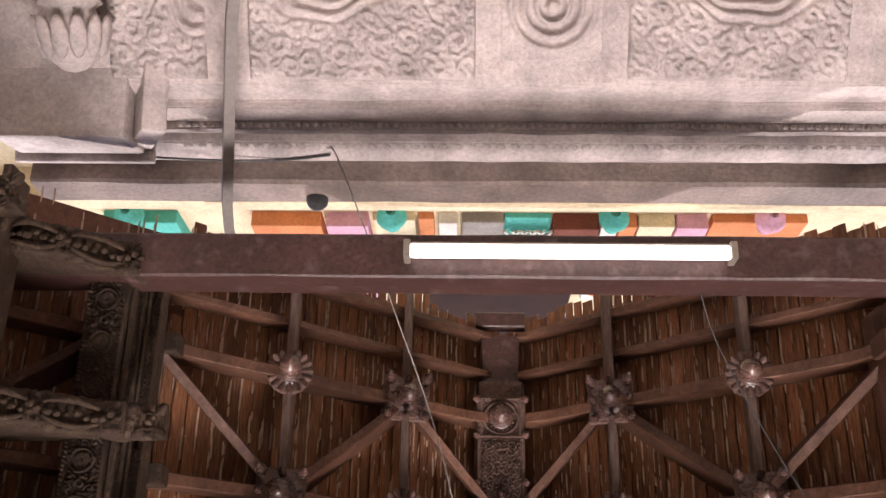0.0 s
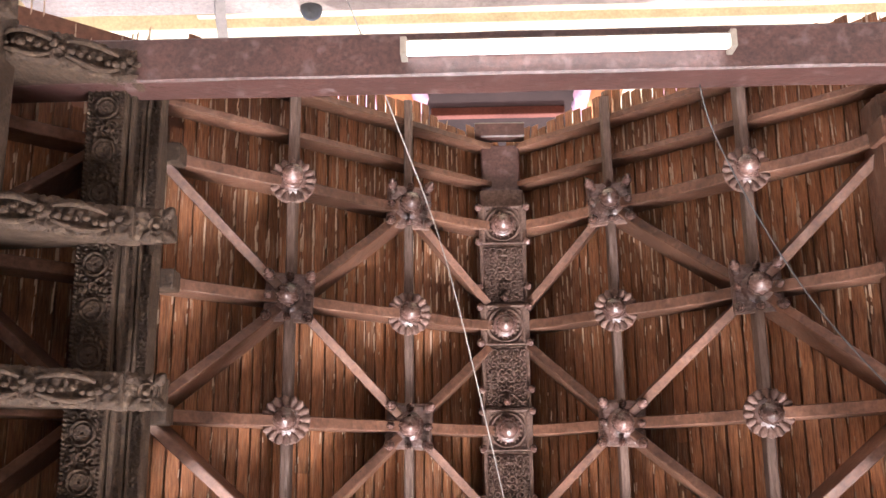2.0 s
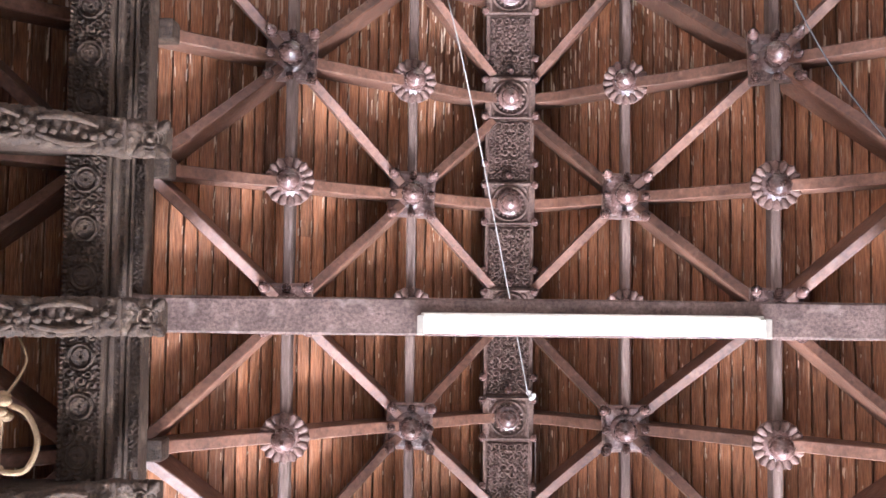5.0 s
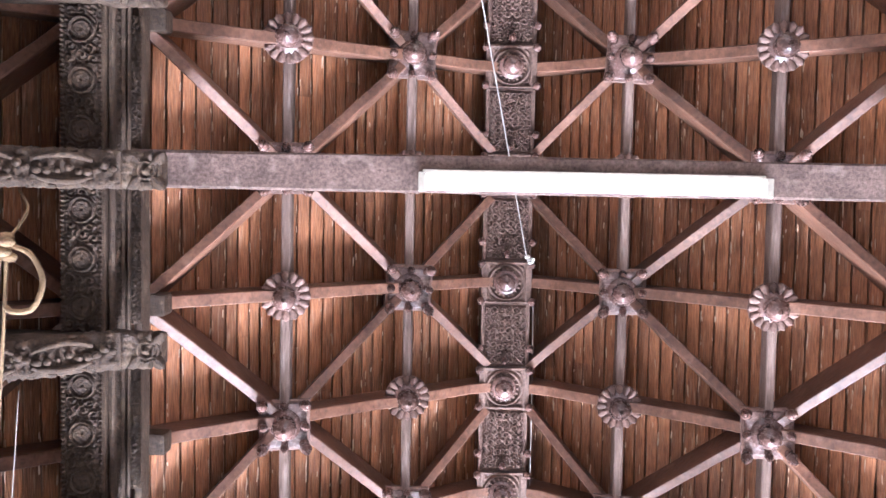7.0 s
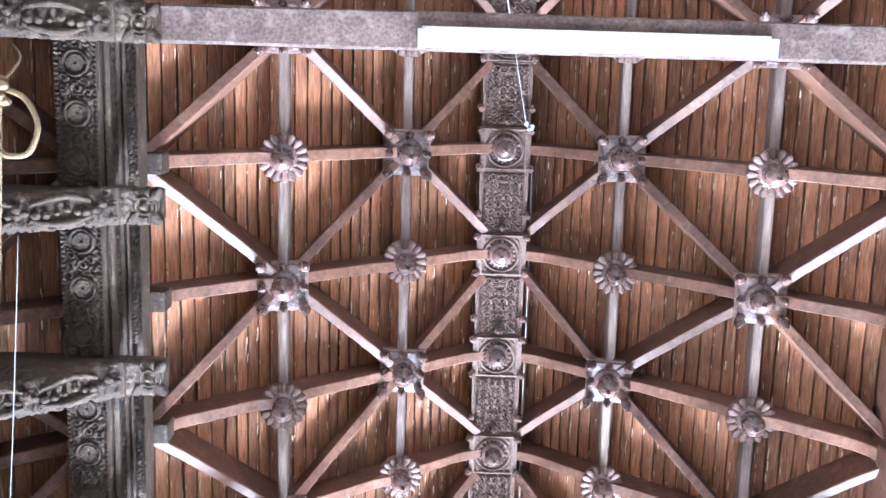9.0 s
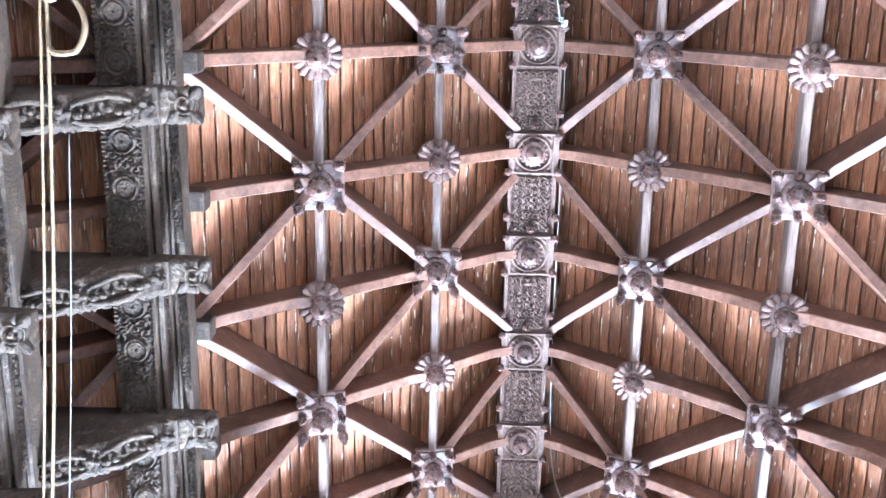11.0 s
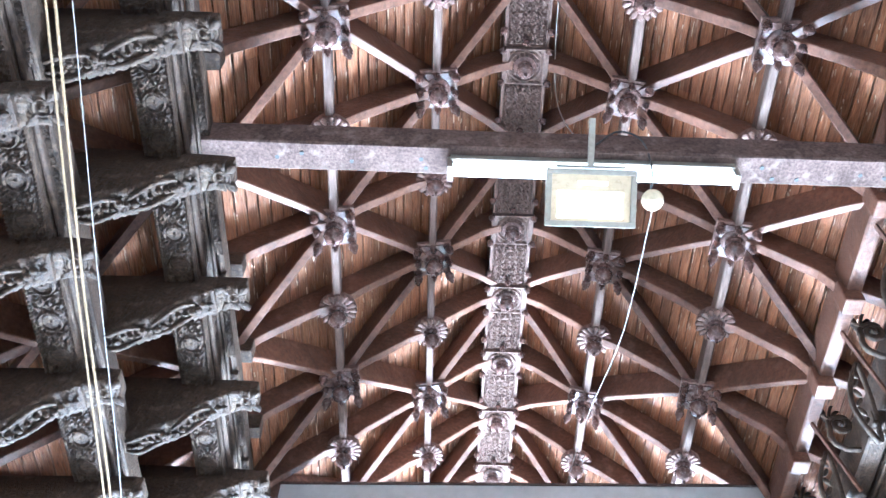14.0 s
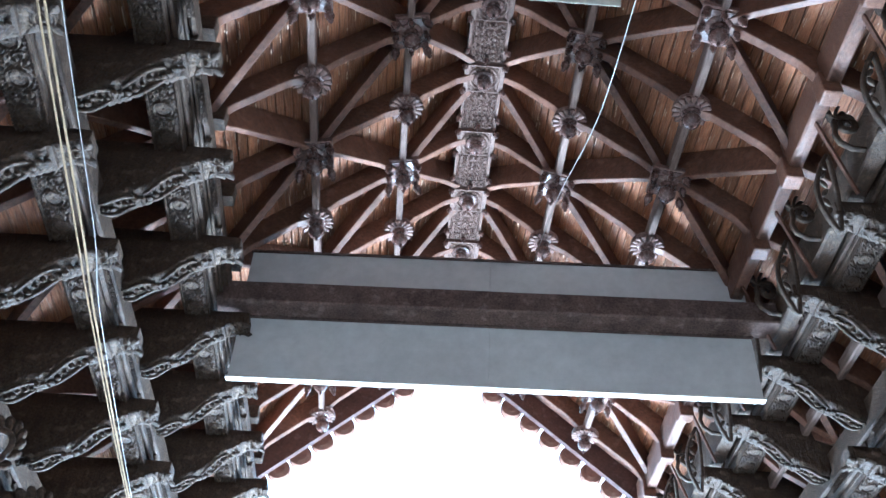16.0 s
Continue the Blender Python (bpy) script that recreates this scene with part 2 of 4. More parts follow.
def relief_mesh(name, w, l, step, height, mat, depth):
    """A carved slab: face down, w along x, l along y, height(u, v) in metres below z = 0; a skirt goes up to z = depth."""
    nx, ny = max(2, int(w / step)), max(2, int(l / step))
    xs, ys = np.linspace(-w / 2, w / 2, nx + 1), np.linspace(-l / 2, l / 2, ny + 1)
    U, V = np.meshgrid(xs, ys)
    Z = -height(U, V)
    co = np.stack([U, V, Z], -1).reshape(-1, 3)
    idx = np.arange((nx + 1) * (ny + 1)).reshape(ny + 1, nx + 1)
    quads = np.stack([idx[:-1, :-1], idx[1:, :-1], idx[1:, 1:], idx[:-1, 1:]], -1).reshape(-1, 4)
    rim = np.concatenate([idx[0, :-1], idx[:-1, -1], idx[-1, :0:-1], idx[:0:-1, 0]])
    base = len(co)
    top = co[rim].copy()
    top[:, 2] = depth
    co = np.concatenate([co, top])
    k = np.arange(len(rim))
    k2 = (k + 1) % len(rim)
    skirt = np.stack([rim[k], rim[k2], base + k2, base + k], -1)
    me = bpy.data.meshes.new(name)
    me.from_pydata(co.tolist(), [], quads.tolist() + skirt.tolist() + [(base + k[::-1]).tolist()])
    me.polygons.foreach_set("use_smooth", [True] * len(quads) + [False] * (len(skirt) + 1))
    me.materials.append(mat)
    me.update()
    return me


def smooth01(x):
    x = np.clip(x, 0, 1)
    return x * x * (3 - 2 * x)


def swirl(U, V, k, seed):
    """Scroll-like relief, 0 to 1: spiral ridges round a jittered lattice of centres."""
    rng = np.random.RandomState(seed)
    cu, cv = np.floor(U / k), np.floor(V / k)
    best = np.full(U.shape, 9.0)
    out = np.zeros(U.shape)
    table = rng.rand(64, 64, 3)
    for du in (-1, 0, 1):
        for dv in (-1, 0, 1):
            iu, iv = (cu + du).astype(int), (cv + dv).astype(int)
            j = table[iu % 64, iv % 64]
            px, py = (iu + 0.3 + 0.4 * j[..., 0]) * k, (iv + 0.3 + 0.4 * j[..., 1]) * k
            dx, dy = U - px, V - py
            r = np.hypot(dx, dy) / k
            turn = np.where(j[..., 2] > 0.5, 1, -1)
            w = 0.5 + 0.5 * np.cos(2 * math.pi * r * 2.6 - turn * np.arctan2(dy, dx) + 6 * j[..., 2])
            near = r < best
            out = np.where(near, w, out)
            best = np.where(near, r, best)
    edge = smooth01((0.75 - best) / 0.35)
    return 0.15 + 0.85 * out * (0.35 + 0.65 * edge)

# ---- plan of the hall ----
A, B, TOP, FALL = 0.48, 0.515, 6.60, 0.896     # bay across, bay along, height of the ridge's underside, fall a metre
ROWS = range(-3, 14)
Y0, Y1 = -2.14, 6.92                            # roof's two ends
BRACKET0, BRACKET = 0.03, 0.585                 # first corbel and their spacing
EAVE = 1.40
DEPTH = 0.215                                   # from the ribs' underside up to the boards


def col(i):
    """Place of a boss's column across the hall; the outer bay is wider on the east side."""
    return A * i + (0.04 if i >= 2 else 0.0)


def low(x):
    """Height of the ribs' underside."""
    return TOP - FALL * abs(x)



def at(bm, m):
    bmesh.ops.transform(bm, matrix=m, verts=bm.verts)
    return bm


# ground and the plain enclosure; the side walls are unseen, added to cut fill light
bm = box(-400, 400, -400, 400, -0.3, 0)
tagged(link("ground", bm, GROUND), "pale sunlit stone paving round the hall", "ground", kind="structure")
tagged(link("floor", box(-3.9, 3.9, -3.33, 8.2, 0.0, 0.02), FLOOR), "worn stone floor of the hall", "floor", kind="structure")
for sx, nm in ((-1, "wall_west"), (1, "wall_east")):
    x = 3.9 * sx
    tagged(link(nm, box(min(x, x + 0.3 * sx), max(x, x + 0.3 * sx), Y0 - 1.0, Y1 + 0.3, 0, 3.75), PLASTER), "dusty plain wall, unseen, added to keep side light out of the hall", "wall", kind="structure")

# pale hazy sky far ahead
tagged(link("backdrop", box(-500, 500, 420, 421, -5, 420), HAZE), "pale hazy bright sky beyond the hall", "sky", kind="structure")

# boarded ceiling: long narrow boards on both slopes, over nave and aisles
rng = random.Random(4)
verts, faces = [], []


def board(x, sx, y0, y1, width, lift, tilt):
    n = max(2, int((y1 - y0) / 0.09))
    s = len(verts)
    ph = rng.uniform(0, 50)
    for i in range(n + 1):
        y = y0 + (y1 - y0) * i / n
        if 0 < i < n:
            y += rng.uniform(-0.03, 0.03)
        j0 = 0.0022 * noise.noise((y * 7, ph, 0)) + rng.uniform(-0.0016, 0.0016)
        j1 = 0.0022 * noise.noise((y * 7, ph, 9)) + rng.uniform(-0.0016, 0.0016)
        xa, xb = x + 0.0026 + j0, x + width - 0.0026 + j1
        za, zb = low(xa) + DEPTH + lift - tilt, low(xb) + DEPTH + lift + tilt
        e = 0.005
        for px, pz in ((xa, za + 0.02), (xa, za + 0.005), (xa + e, za), ((xa + xb) / 2, (za + zb) / 2 - 0.0025), (xb - e, zb), (xb, zb + 0.005), (xb, zb + 0.02)):
            verts.append((px * sx, y, pz))
    for i in range(n):
        for k in range(6):
            q = (s + 7 * i + k, s + 7 * i + k + 1, s + 7 * i + k + 8, s + 7 * i + k + 7)
            faces.append(q if sx < 0 else q[::-1])


joints = []
for sx in (-1, 1):
    x = 0.02
    while x < 3.3:
        w = rng.uniform(0.038, 0.051)
        y = (Y0 if x < 1.36 or sx > 0 else -1.72) + rng.uniform(-0.035, 0.02) + 0.03 * math.sin(9 * x)
        while y < Y1 - 0.3:
            y2 = min(Y1, y + rng.uniform(1.6, 3.4))
            if Y1 - y2 < 0.5:
                y2 = Y1
            board(x, sx, y, y2, w, rng.uniform(-0.004, 0.004), rng.uniform(-0.003, 0.003))
            y = y2 + 0.002
        x += w
        if x < 1.9:
            joints.append(x)
# pale splinters along the joints, their colour also standing for slits of daylight
sv, sf = [], []
for k in range(7600):
    sx = rng.choice((-1, 1))
    back = k % 5 == 0                           # longer, wider slivers at the back end, for its bright slits of daylight
    x, y = rng.choice(joints), rng.uniform(Y0 + 0.04, -0.9) if back else rng.uniform(Y0 + 0.1, Y1 - 0.2)
    l, w = (rng.uniform(0.03, 0.11), rng.uniform(0.0022, 0.0048)) if back else (rng.uniform(0.012, 0.06), rng.uniform(0.0012, 0.0032))
    z = low(x) + DEPTH - rng.uniform(0.004, 0.008)
    s = len(sv)
    a = rng.uniform(-0.003, 0.003)
    for dx, dy, dz in ((-w, -l / 2, 0), (w, -l / 3, -0.001), (w + a, l / 2, 0.001), (-w + a, l / 3, 0), (a / 2, 0, 0.006)):
        sv.append((sx * (x + dx), y + dy, z + dz))
    for q in ((0, 1, 2, 3), (0, 4, 1), (1, 4, 2), (2, 4, 3), (3, 4, 0)):
        sf.append(tuple(s + v for v in q))
ms = bpy.data.meshes.new("splinters")
ms.from_pydata(sv, [], sf)
ms.materials.append(SPLINT)
tagged(new("splinters", ms), "pale splinters and painted-in bright slits along the joints of the ceiling boards", "splinters", kind="stuff")
me = bpy.data.meshes.new("ceiling")
me.from_pydata(verts, [], faces)
me.materials.append(PLANK)
tagged(new("ceiling", me), "sloping ceiling of narrow brown timber boards with open joints", "ceiling", kind="structure")

# roof covering above the boards, with tiled verges at the front
bm = bmesh.new()
for sx in (-1, 1):
    for a, b in ((0.0, 4.3),):
        vs = [bm.verts.new((sx * x, y, TOP + DEPTH + 0.045 - FALL * x + dz)) for x in (a, b) for y in (Y0 + 0.05, Y1 + 0.12) for dz in (0, 0.14)]
        for q in ((0, 2, 6, 4), (1, 5, 7, 3), (0, 1, 3, 2), (4, 6, 7, 5), (0, 4, 5, 1), (2, 3, 7, 6)):
            bm.faces.new([vs[k] for k in q])
bmesh.ops.recalc_face_normals(bm, faces=bm.faces)
roof = tagged(link("roof", bm, TILE), "clay tile roof slopes over the timber ceiling", "roof", kind="structure")
bm = bmesh.new()
add_lathe(bm, [(0.001, 0.0), (0.05, 0.004), (0.085, 0.02), (0.09, 0.05), (0.085, 0.10), (0.05, 0.12), (0.001, 0.125)], 14)
tm = bpy.data.meshes.new("verge_tile")
bm.to_mesh(tm)
bm.free()
tm.materials.append(TILE)
for sx in (-1, 1):
    for k in range(22):
        x = 0.06 + k * 0.15
        share("verge_tile", tm, roof, pose(sx * x, Y1 + 0.14, low(x) + 0.03 + 0.012 * math.sin(5.1 * k), -90, 0, 0))

for sx in (-1, 1):
    bb = bmesh.new()
    vs = [bb.verts.new((sx * x, y, low(x) + dz)) for x in (0.0, 3.6) for y in (Y1 + 0.02, Y1 + 0.07) for dz in (-0.02, 0.2)]
    for q in ((0, 2, 6, 4), (1, 5, 7, 3), (0, 1, 3, 2), (4, 6, 7, 5), (0, 4, 5, 1), (2, 3, 7, 6)):
        bb.faces.new([vs[k] for k in q])
    bmesh.ops.recalc_face_normals(bb, faces=bb.faces)
    part("verge_board", bb, DARKBEAM, roof, "dark timber verge board")

# rafters, one on each slope at each row, their undersides arched from node to node


def arched(p, q, width, up, arch, top=DEPTH, knee=0.0):
    """A bar from p to q with an arched underside; p and q lie on the underside; knee: how far its end at q bends down."""
    p, q = Vector(p), Vector(q)
    d = Vector((q.x - p.x, q.y - p.y, 0)).normalized()
    n = Vector((-d.y, d.x, 0)) * width / 2
    bm = bmesh.new()
    rows = []
    segs = 14 if knee else 8
    for i in range(segs + 1):
        s = i / segs
        c = p.lerp(q, s)
        rise = arch * smooth01(np.array(min(s, 1 - s) * 4.0)) + up
        lo = c + Vector((0, 0, float(rise) - knee * max(0.0, (s - 0.74) / 0.26) ** 2))
        hi = c + Vector((0, 0, top))
        b = 0.006
        rows.append([bm.verts.new(v) for v in (lo + n * 0.82, lo + n + Vector((0, 0, b)), hi + n, hi - n, lo - n + Vector((0, 0, b)), lo - n * 0.82)])
    for i in range(segs):
        for k in range(6):
            bm.faces.new((rows[i][k], rows[i][(k + 1) % 6], rows[i + 1][(k + 1) % 6], rows[i + 1][k]))
    bm.faces.new(rows[0])
    bm.faces.new(rows[-1][::-1])
    return bm


def merge(bms):
    out = bmesh.new()
    for b in bms:
        me = bpy.data.meshes.new("tmp")
        b.to_mesh(me)
        b.free()
        out.from_mesh(me)
        bpy.data.meshes.remove(me)
    bmesh.ops.recalc_face_normals(out, faces=out.faces)
    return out


for sx in (-1, 1):
    rafter = None
    for j in ROWS:
        if rafter is None:
            xs = [0.085, A, abs(col(2 * sx)), EAVE + 0.02, 3 * A + 0.5, 3 * A + 1.0, 3 * A + 1.5]
            rafter = empty("rafter")
            rafter.matrix_world = Matrix.Translation((0, B * j, 0))
            for a, b in zip(xs, xs[1:]):
                part("rafter_segment", merge([arched((sx * a, 0, low(a)), (sx * b, 0, low(b)), 0.05, 0.0, 0.035, knee=0.075 if b == EAVE + 0.02 else 0.0)]), RIB, rafter)
            if sx < 0:
                part("foot_block", at(box(sx * 1.375 - 0.045, sx * 1.375 + 0.045, -0.04, 0.04, low(1.375) - 0.045, low(1.375) + 0.06, 0.012), pose(0, 0, 0)), BLACK, rafter, "dark carved foot block")
            else:
                part("foot_block", box(1.375, 1.465, -0.045, 0.045, low(1.42) - 0.125, low(1.42) + 0.02, 0.010), RIB, rafter, "carved foot block")
            tagged(rafter, "brown timber rafter with an arched underside", "rafter", "rafters of the ceiling")
        else:
            copy_thing(rafter, Matrix.Translation((0, B * j, 0)))
    # two slight battens at the back end
    for y in (-1.79, -2.0):
        tagged(link("batten", merge([arched((sx * 0.06, y, low(0.06) + 0.06), (sx * 1.5, y, low(1.5) + 0.06), 0.03, 0, 0.0, DEPTH - 0.055)]), RIB),
               "slight dark timber batten under the ceiling boards", "batten", "battens at the end of the roof")

# purlins along the hall
for i in (-2, -1, 1, 2, 4, -4, 5, -5):
    x = col(i)
    w = 0.020
    tagged(link("purlin", worn_box(x - w, x + w, Y0 + 0.05, Y1 - 0.05, low(x) - 0.004, low(x) + 0.08, 1, 0.12, 0.003, 0.007, i), PURLIN),
           "long straight brown timber purlin", "purlin", "purlins of the ceiling")

# diagonal braces between the square bosses
brace_meshes = {}
for j in range(-4, 14):
    for i in range(-5, 5):
        for di in (0, 1):
            a, b = (i, i + 1) if di == 0 else (i + 1, i)
            if (a + j) % 2:
                continue
            if j + 1 > 13 or j < -3:
                continue
            xa, xb = col(a), col(b)
            if max(abs(xa), abs(xb)) > 1.6:
                xa, xb = [(abs(v) + (0.14 if abs(v) > 1.0 else 0)) * (1 if v > 0 else -1) for v in (xa, xb)]
            ya, yb = 0.0, B
            if a == 0:
                xa, ya = 0.1 * (1 if b > 0 else -1), B * 0.1 / A
            if b == 0:
                xb, yb = 0.1 * (1 if a > 0 else -1), B - B * 0.1 / A
            key = (a, b)
            if key not in brace_meshes:
                bm = arched((xa, ya, low(xa) + 0.012), (xb, yb, low(xb) + 0.012), 0.042, 0, 0.02, DEPTH - 0.013)
                bmesh.ops.recalc_face_normals(bm, faces=bm.faces)
                m2 = bpy.data.meshes.new("diagonal_brace")
                bm.to_mesh(m2)
                bm.free()
                m2.materials.append(RIB)
                brace_meshes[key] = m2
            ob = new("diagonal_brace", brace_meshes[key])
            ob.location = (0, B * j, 0)
            tagged(ob, "slim timber brace running slantwise between bosses", "brace", "diagonal braces of the ceiling")

# bosses
BULB = [(0.001, -0.172), (0.007, -0.168), (0.010, -0.158), (0.007, -0.150), (0.014, -0.146), (0.030, -0.136), (0.044, -0.118), (0.050, -0.098), (0.046, -0.078), (0.034, -0.062), (0.030, -0.056), (0.040, -0.050), (0.044, -0.044),
        (0.038, -0.038), (0.050, -0.032), (0.066, -0.026), (0.068, -0.018), (0.060, -0.008), (0.05, 0.0)]


def pendant_mesh(scale, drop):
    """A turned pendant: beaded neck, ribbed bulb and a small knob."""
    bm = bmesh.new()
    add_lathe(bm, [(r * scale, z * drop) for r, z in BULB], 24)
    for v in bm.verts:
        r = math.hypot(v.co.x, v.co.y)
        if r > 0.02 and -0.145 * drop < v.co.z < -0.06 * drop:
            k = 1 + 0.035 * math.cos(12 * math.atan2(v.co.y, v.co.x))
            v.co.x, v.co.y = v.co.x * k, v.co.y * k
    return bm


def lobe(length, width, thick, curl):
    """A pointed leaf or petal from the origin along x, ridged along its middle, its tip curling down."""
    bm = bmesh.new()
    rows = []
    n = 7
    for i in range(n + 1):
        q = i / n
        w = width * (0.55 + 0.75 * math.sin(min(1.0, q * 1.12) * math.pi * 0.86)) * (1 if q < 0.97 else 0.35)
        z = -curl * q * q
        rows.append([bm.verts.new((length * q, y, z + dz)) for y, dz in ((-w, 0), (-w * 0.45, -thick * 0.55), (0, -thick), (w * 0.45, -thick * 0.55), (w, 0), (0, thick * 0.4))])
    for a, b in zip(rows, rows[1:]):
        for k in range(6):
            bm.faces.new((a[k], a[(k + 1) % 6], b[(k + 1) % 6], b[k]))
    bm.faces.new(rows[0])
    bm.faces.new(rows[-1][::-1])
    bmesh.ops.recalc_face_normals(bm, faces=bm.faces)
    return bm


def mesh_of(name, bm, mat):
    me = bpy.data.meshes.new(name)
    bm.to_mesh(me)
    bm.free()
    me.materials.append(mat)
    me.polygons.foreach_set("use_smooth", [True] * len(me.polygons))
    return me


def square_boss():
    b = empty("square_boss")
    plate = part("plate", box(-0.104, 0.104, -0.104, 0.104, -0.016, 0.012, 0.005), PLATE, b)
    part("raised_field", box(-0.09, 0.09, -0.09, 0.09, -0.024, -0.012, 0.006), BOSS, b)
    part("pendant", pendant_mesh(1.0, 1.05), BOSS, b, "turned wooden pendant", True)
    bm = bmesh.new()
    add_lathe(bm, [(0.001, -0.098), (0.008, -0.094), (0.012, -0.084), (0.010, -0.076), (0.019, -0.066), (0.023, -0.05), (0.020, -0.034), (0.011, -0.022), (0.018, -0.014), (0.020, 0)], 10)
    m = mesh_of("bud", bm, BOSS)
    for u in (-1, 0, 1):
        for v in (-1, 0, 1):
            if u or v:
                share("bud", m, plate, pose(0.078 * u, 0.078 * v, -0.02, 10 * v, -10 * u, 0) @ Matrix.Scale(1.08 if u and v else 0.85, 4))
    return tagged(b, "square carved wooden boss with a pendant and eight buds", "boss", "square bosses of the ceiling")


def round_boss():
    b = empty("round_boss")
    bm = bmesh.new()
    add_lathe(bm, [(0.04, -0.03), (0.055, -0.022), (0.094, -0.017), (0.100, -0.008), (0.096, 0.012)], 32)
    disc = part("disc", bm, PLATE, b, "", True)
    part("pendant", pendant_mesh(0.98, 1.0), BOSS, b, "turned wooden pendant", True)
    m = mesh_of("petal", lobe(0.047, 0.0165, 0.014, 0.006), PLATE)
    for k in range(16):
        share("petal", m, disc, pose(0, 0, 0, 0, 0, k * 22.5) @ pose(0.055, 0, -0.020, 0, 0, 0))
    return tagged(b, "round carved lotus boss with petals and a pendant", "boss", "round bosses of the ceiling")


sq, ro = square_boss(), round_boss()
used = set()
for j in ROWS:
    for i in (-2, -1, 1, 2):
        src = ro if (i + j) % 2 else sq
        x = col(i)
        dy = {-1: -0.020, -2: 0.016}.get(i, 0.0) if j >= 2 else 0.0   # the western bosses sit a little off their row
        m = pose(x, B * j + dy, low(x) + 0.015, rng.uniform(-3, 3), (8 if i > 0 else -8) + rng.uniform(-3, 3), rng.uniform(-4, 4))
        if src.name in used:
            copy_thing(src, m)
        else:
            used.add(src.name)
            src.matrix_world = m

# ridge board: carved panels between pendant medallions


def ridge_height(U, V):
    e = np.minimum(0.117 - np.abs(U), 0.16 - np.abs(V))
    frame_ = smooth01((0.016 - e) / 0.006)
    return np.maximum(0.012 * frame_, 0.026 * swirl(np.abs(U) + 0.5, V, 0.036, 3) * smooth01((e - 0.016) / 0.008))


def medal_height(U, V):
    r = np.hypot(U, V)
    e = 0.098 - np.maximum(np.abs(U), np.abs(V))
    ring = smooth01(1 - np.abs(r - 0.082) / 0.009)
    petals = (0.5 + 0.5 * np.cos(np.arctan2(V, U) * 18)) * smooth01((0.075 - r) / 0.01) * smooth01((r - 0.048) / 0.01)
    rim = smooth01((0.012 - e) / 0.006)
    corner = 0.8 * swirl(U + 1, V + 1, 0.034, 5) * smooth01((r - 0.092) / 0.01)
    return 0.018 * np.maximum.reduce([ring, 0.8 * petals, rim, corner])


RIDGE_PANEL = relief_mesh("carved_panel", 0.234, B - 0.205, 0.0035, ridge_height, RIDGE, 0.03)
MEDAL = relief_mesh("medallion", 0.242, 0.2, 0.004, medal_height, RIDGE, 0.04)
PEND = mesh_of("pendant", pendant_mesh(0.95, 0.95), BOSS)
bm = bmesh.new()
add_lathe(bm, [(0.001, -0.062), (0.007, -0.058), (0.009, -0.052), (0.018, -0.042), (0.021, -0.03), (0.017, -0.018), (0.010, -0.012), (0.014, -0.006), (0.014, 0.02)], 10)
KNOB = mesh_of("knob", bm, BOSS)
RX = -0.022
ridge = tagged(link("ridge_board", worn_box(RX - 0.112, RX + 0.112, -1.74, Y1 - 0.03, TOP - 0.045, TOP + 0.12, 1, 0.2, 0.002, 0.006, 3), RIDGE),
               "carved brown ridge board with scrollwork panels and pendants", "ridge board")
for j in ROWS:
    y = B * j
    share("medallion", MEDAL, ridge, pose(RX, y, TOP - 0.07))
    share("pendant", PEND, ridge, pose(RX, y, TOP - 0.07, rng.uniform(-3, 3), rng.uniform(-3, 3), 0) @ Matrix.Diagonal((0.95, 0.95, 0.75, 1)))
    for u in (-1, 1):
        for v in (-1, 1):
            share("knob", KNOB, ridge, pose(RX + 0.112 * u, y + 0.090 * v, TOP - 0.066, 0, -18 * u, 0))
    if j < 13:
        share("carved_panel", RIDGE_PANEL, ridge, pose(RX, y + B / 2, TOP - 0.055))
        share("knob", KNOB, ridge, pose(RX, y + B - 0.135, TOP - 0.058))
        for u in (-1, 1):
            share("knob", KNOB, ridge, pose(RX + 0.112 * u, y + B * 0.62, TOP - 0.055, 0, -18 * u, 0))
tagged(link("ridge_post", worn_box(RX - 0.10, RX + 0.10, -2.0, -1.745, TOP + 0.0, TOP + 0.2, 1, 0.05, 0.003, 0.008, 5), DARKBEAM), "dark timber block at the end of the ridge", "block")
tagged(link("ridge_cross_piece", worn_box(RX - 0.13, RX + 0.13, -2.12, -2.04, TOP - 0.03, TOP + 0.06, 0, 0.05, 0.003, 0.008, 6), DARKBEAM), "short brown cross piece closing the ridge", "block")

# ---- carved side beams, corbels ----


def frieze_height(w, l, n=3):
    def h(U, V):
        seg = l / n
        vv = (V + l / 2) % seg - seg / 2
        r = np.hypot(U, vv)
        R = w * 0.30
        ring = smooth01(1 - np.abs(r - R) / 0.008)
        ros = smooth01((R - 0.006 - r) / 0.005) * (0.62 - 0.10 * (0.5 + 0.5 * np.cos(r * 2 * math.pi / 0.011))) - 0.6 * smooth01((0.005 - r) / 0.002)
        out = swirl(U + 2, V + 2, 0.036, 11) * smooth01((r - R - 0.006) / 0.006)
        e = w / 2 - np.abs(U)
        rim = smooth01((0.011 - e) / 0.004)
        bead = rim * (0.65 + 0.35 * np.cos(V * 2 * math.pi / 0.016))
        return 0.022 * np.maximum(np.maximum(ring, ros), np.maximum(out * smooth01((e - 0.010) / 0.006), bead))
    return h


def strip_height(U, V):
    return 0.017 * swirl(U + 3, V + 3, 0.030, 21)


PANEL_L = BRACKET - 0.10
PANEL = relief_mesh("carved_panel", 0.135, PANEL_L, 0.0035, frieze_height(0.135, PANEL_L), BLACK, 0.03)
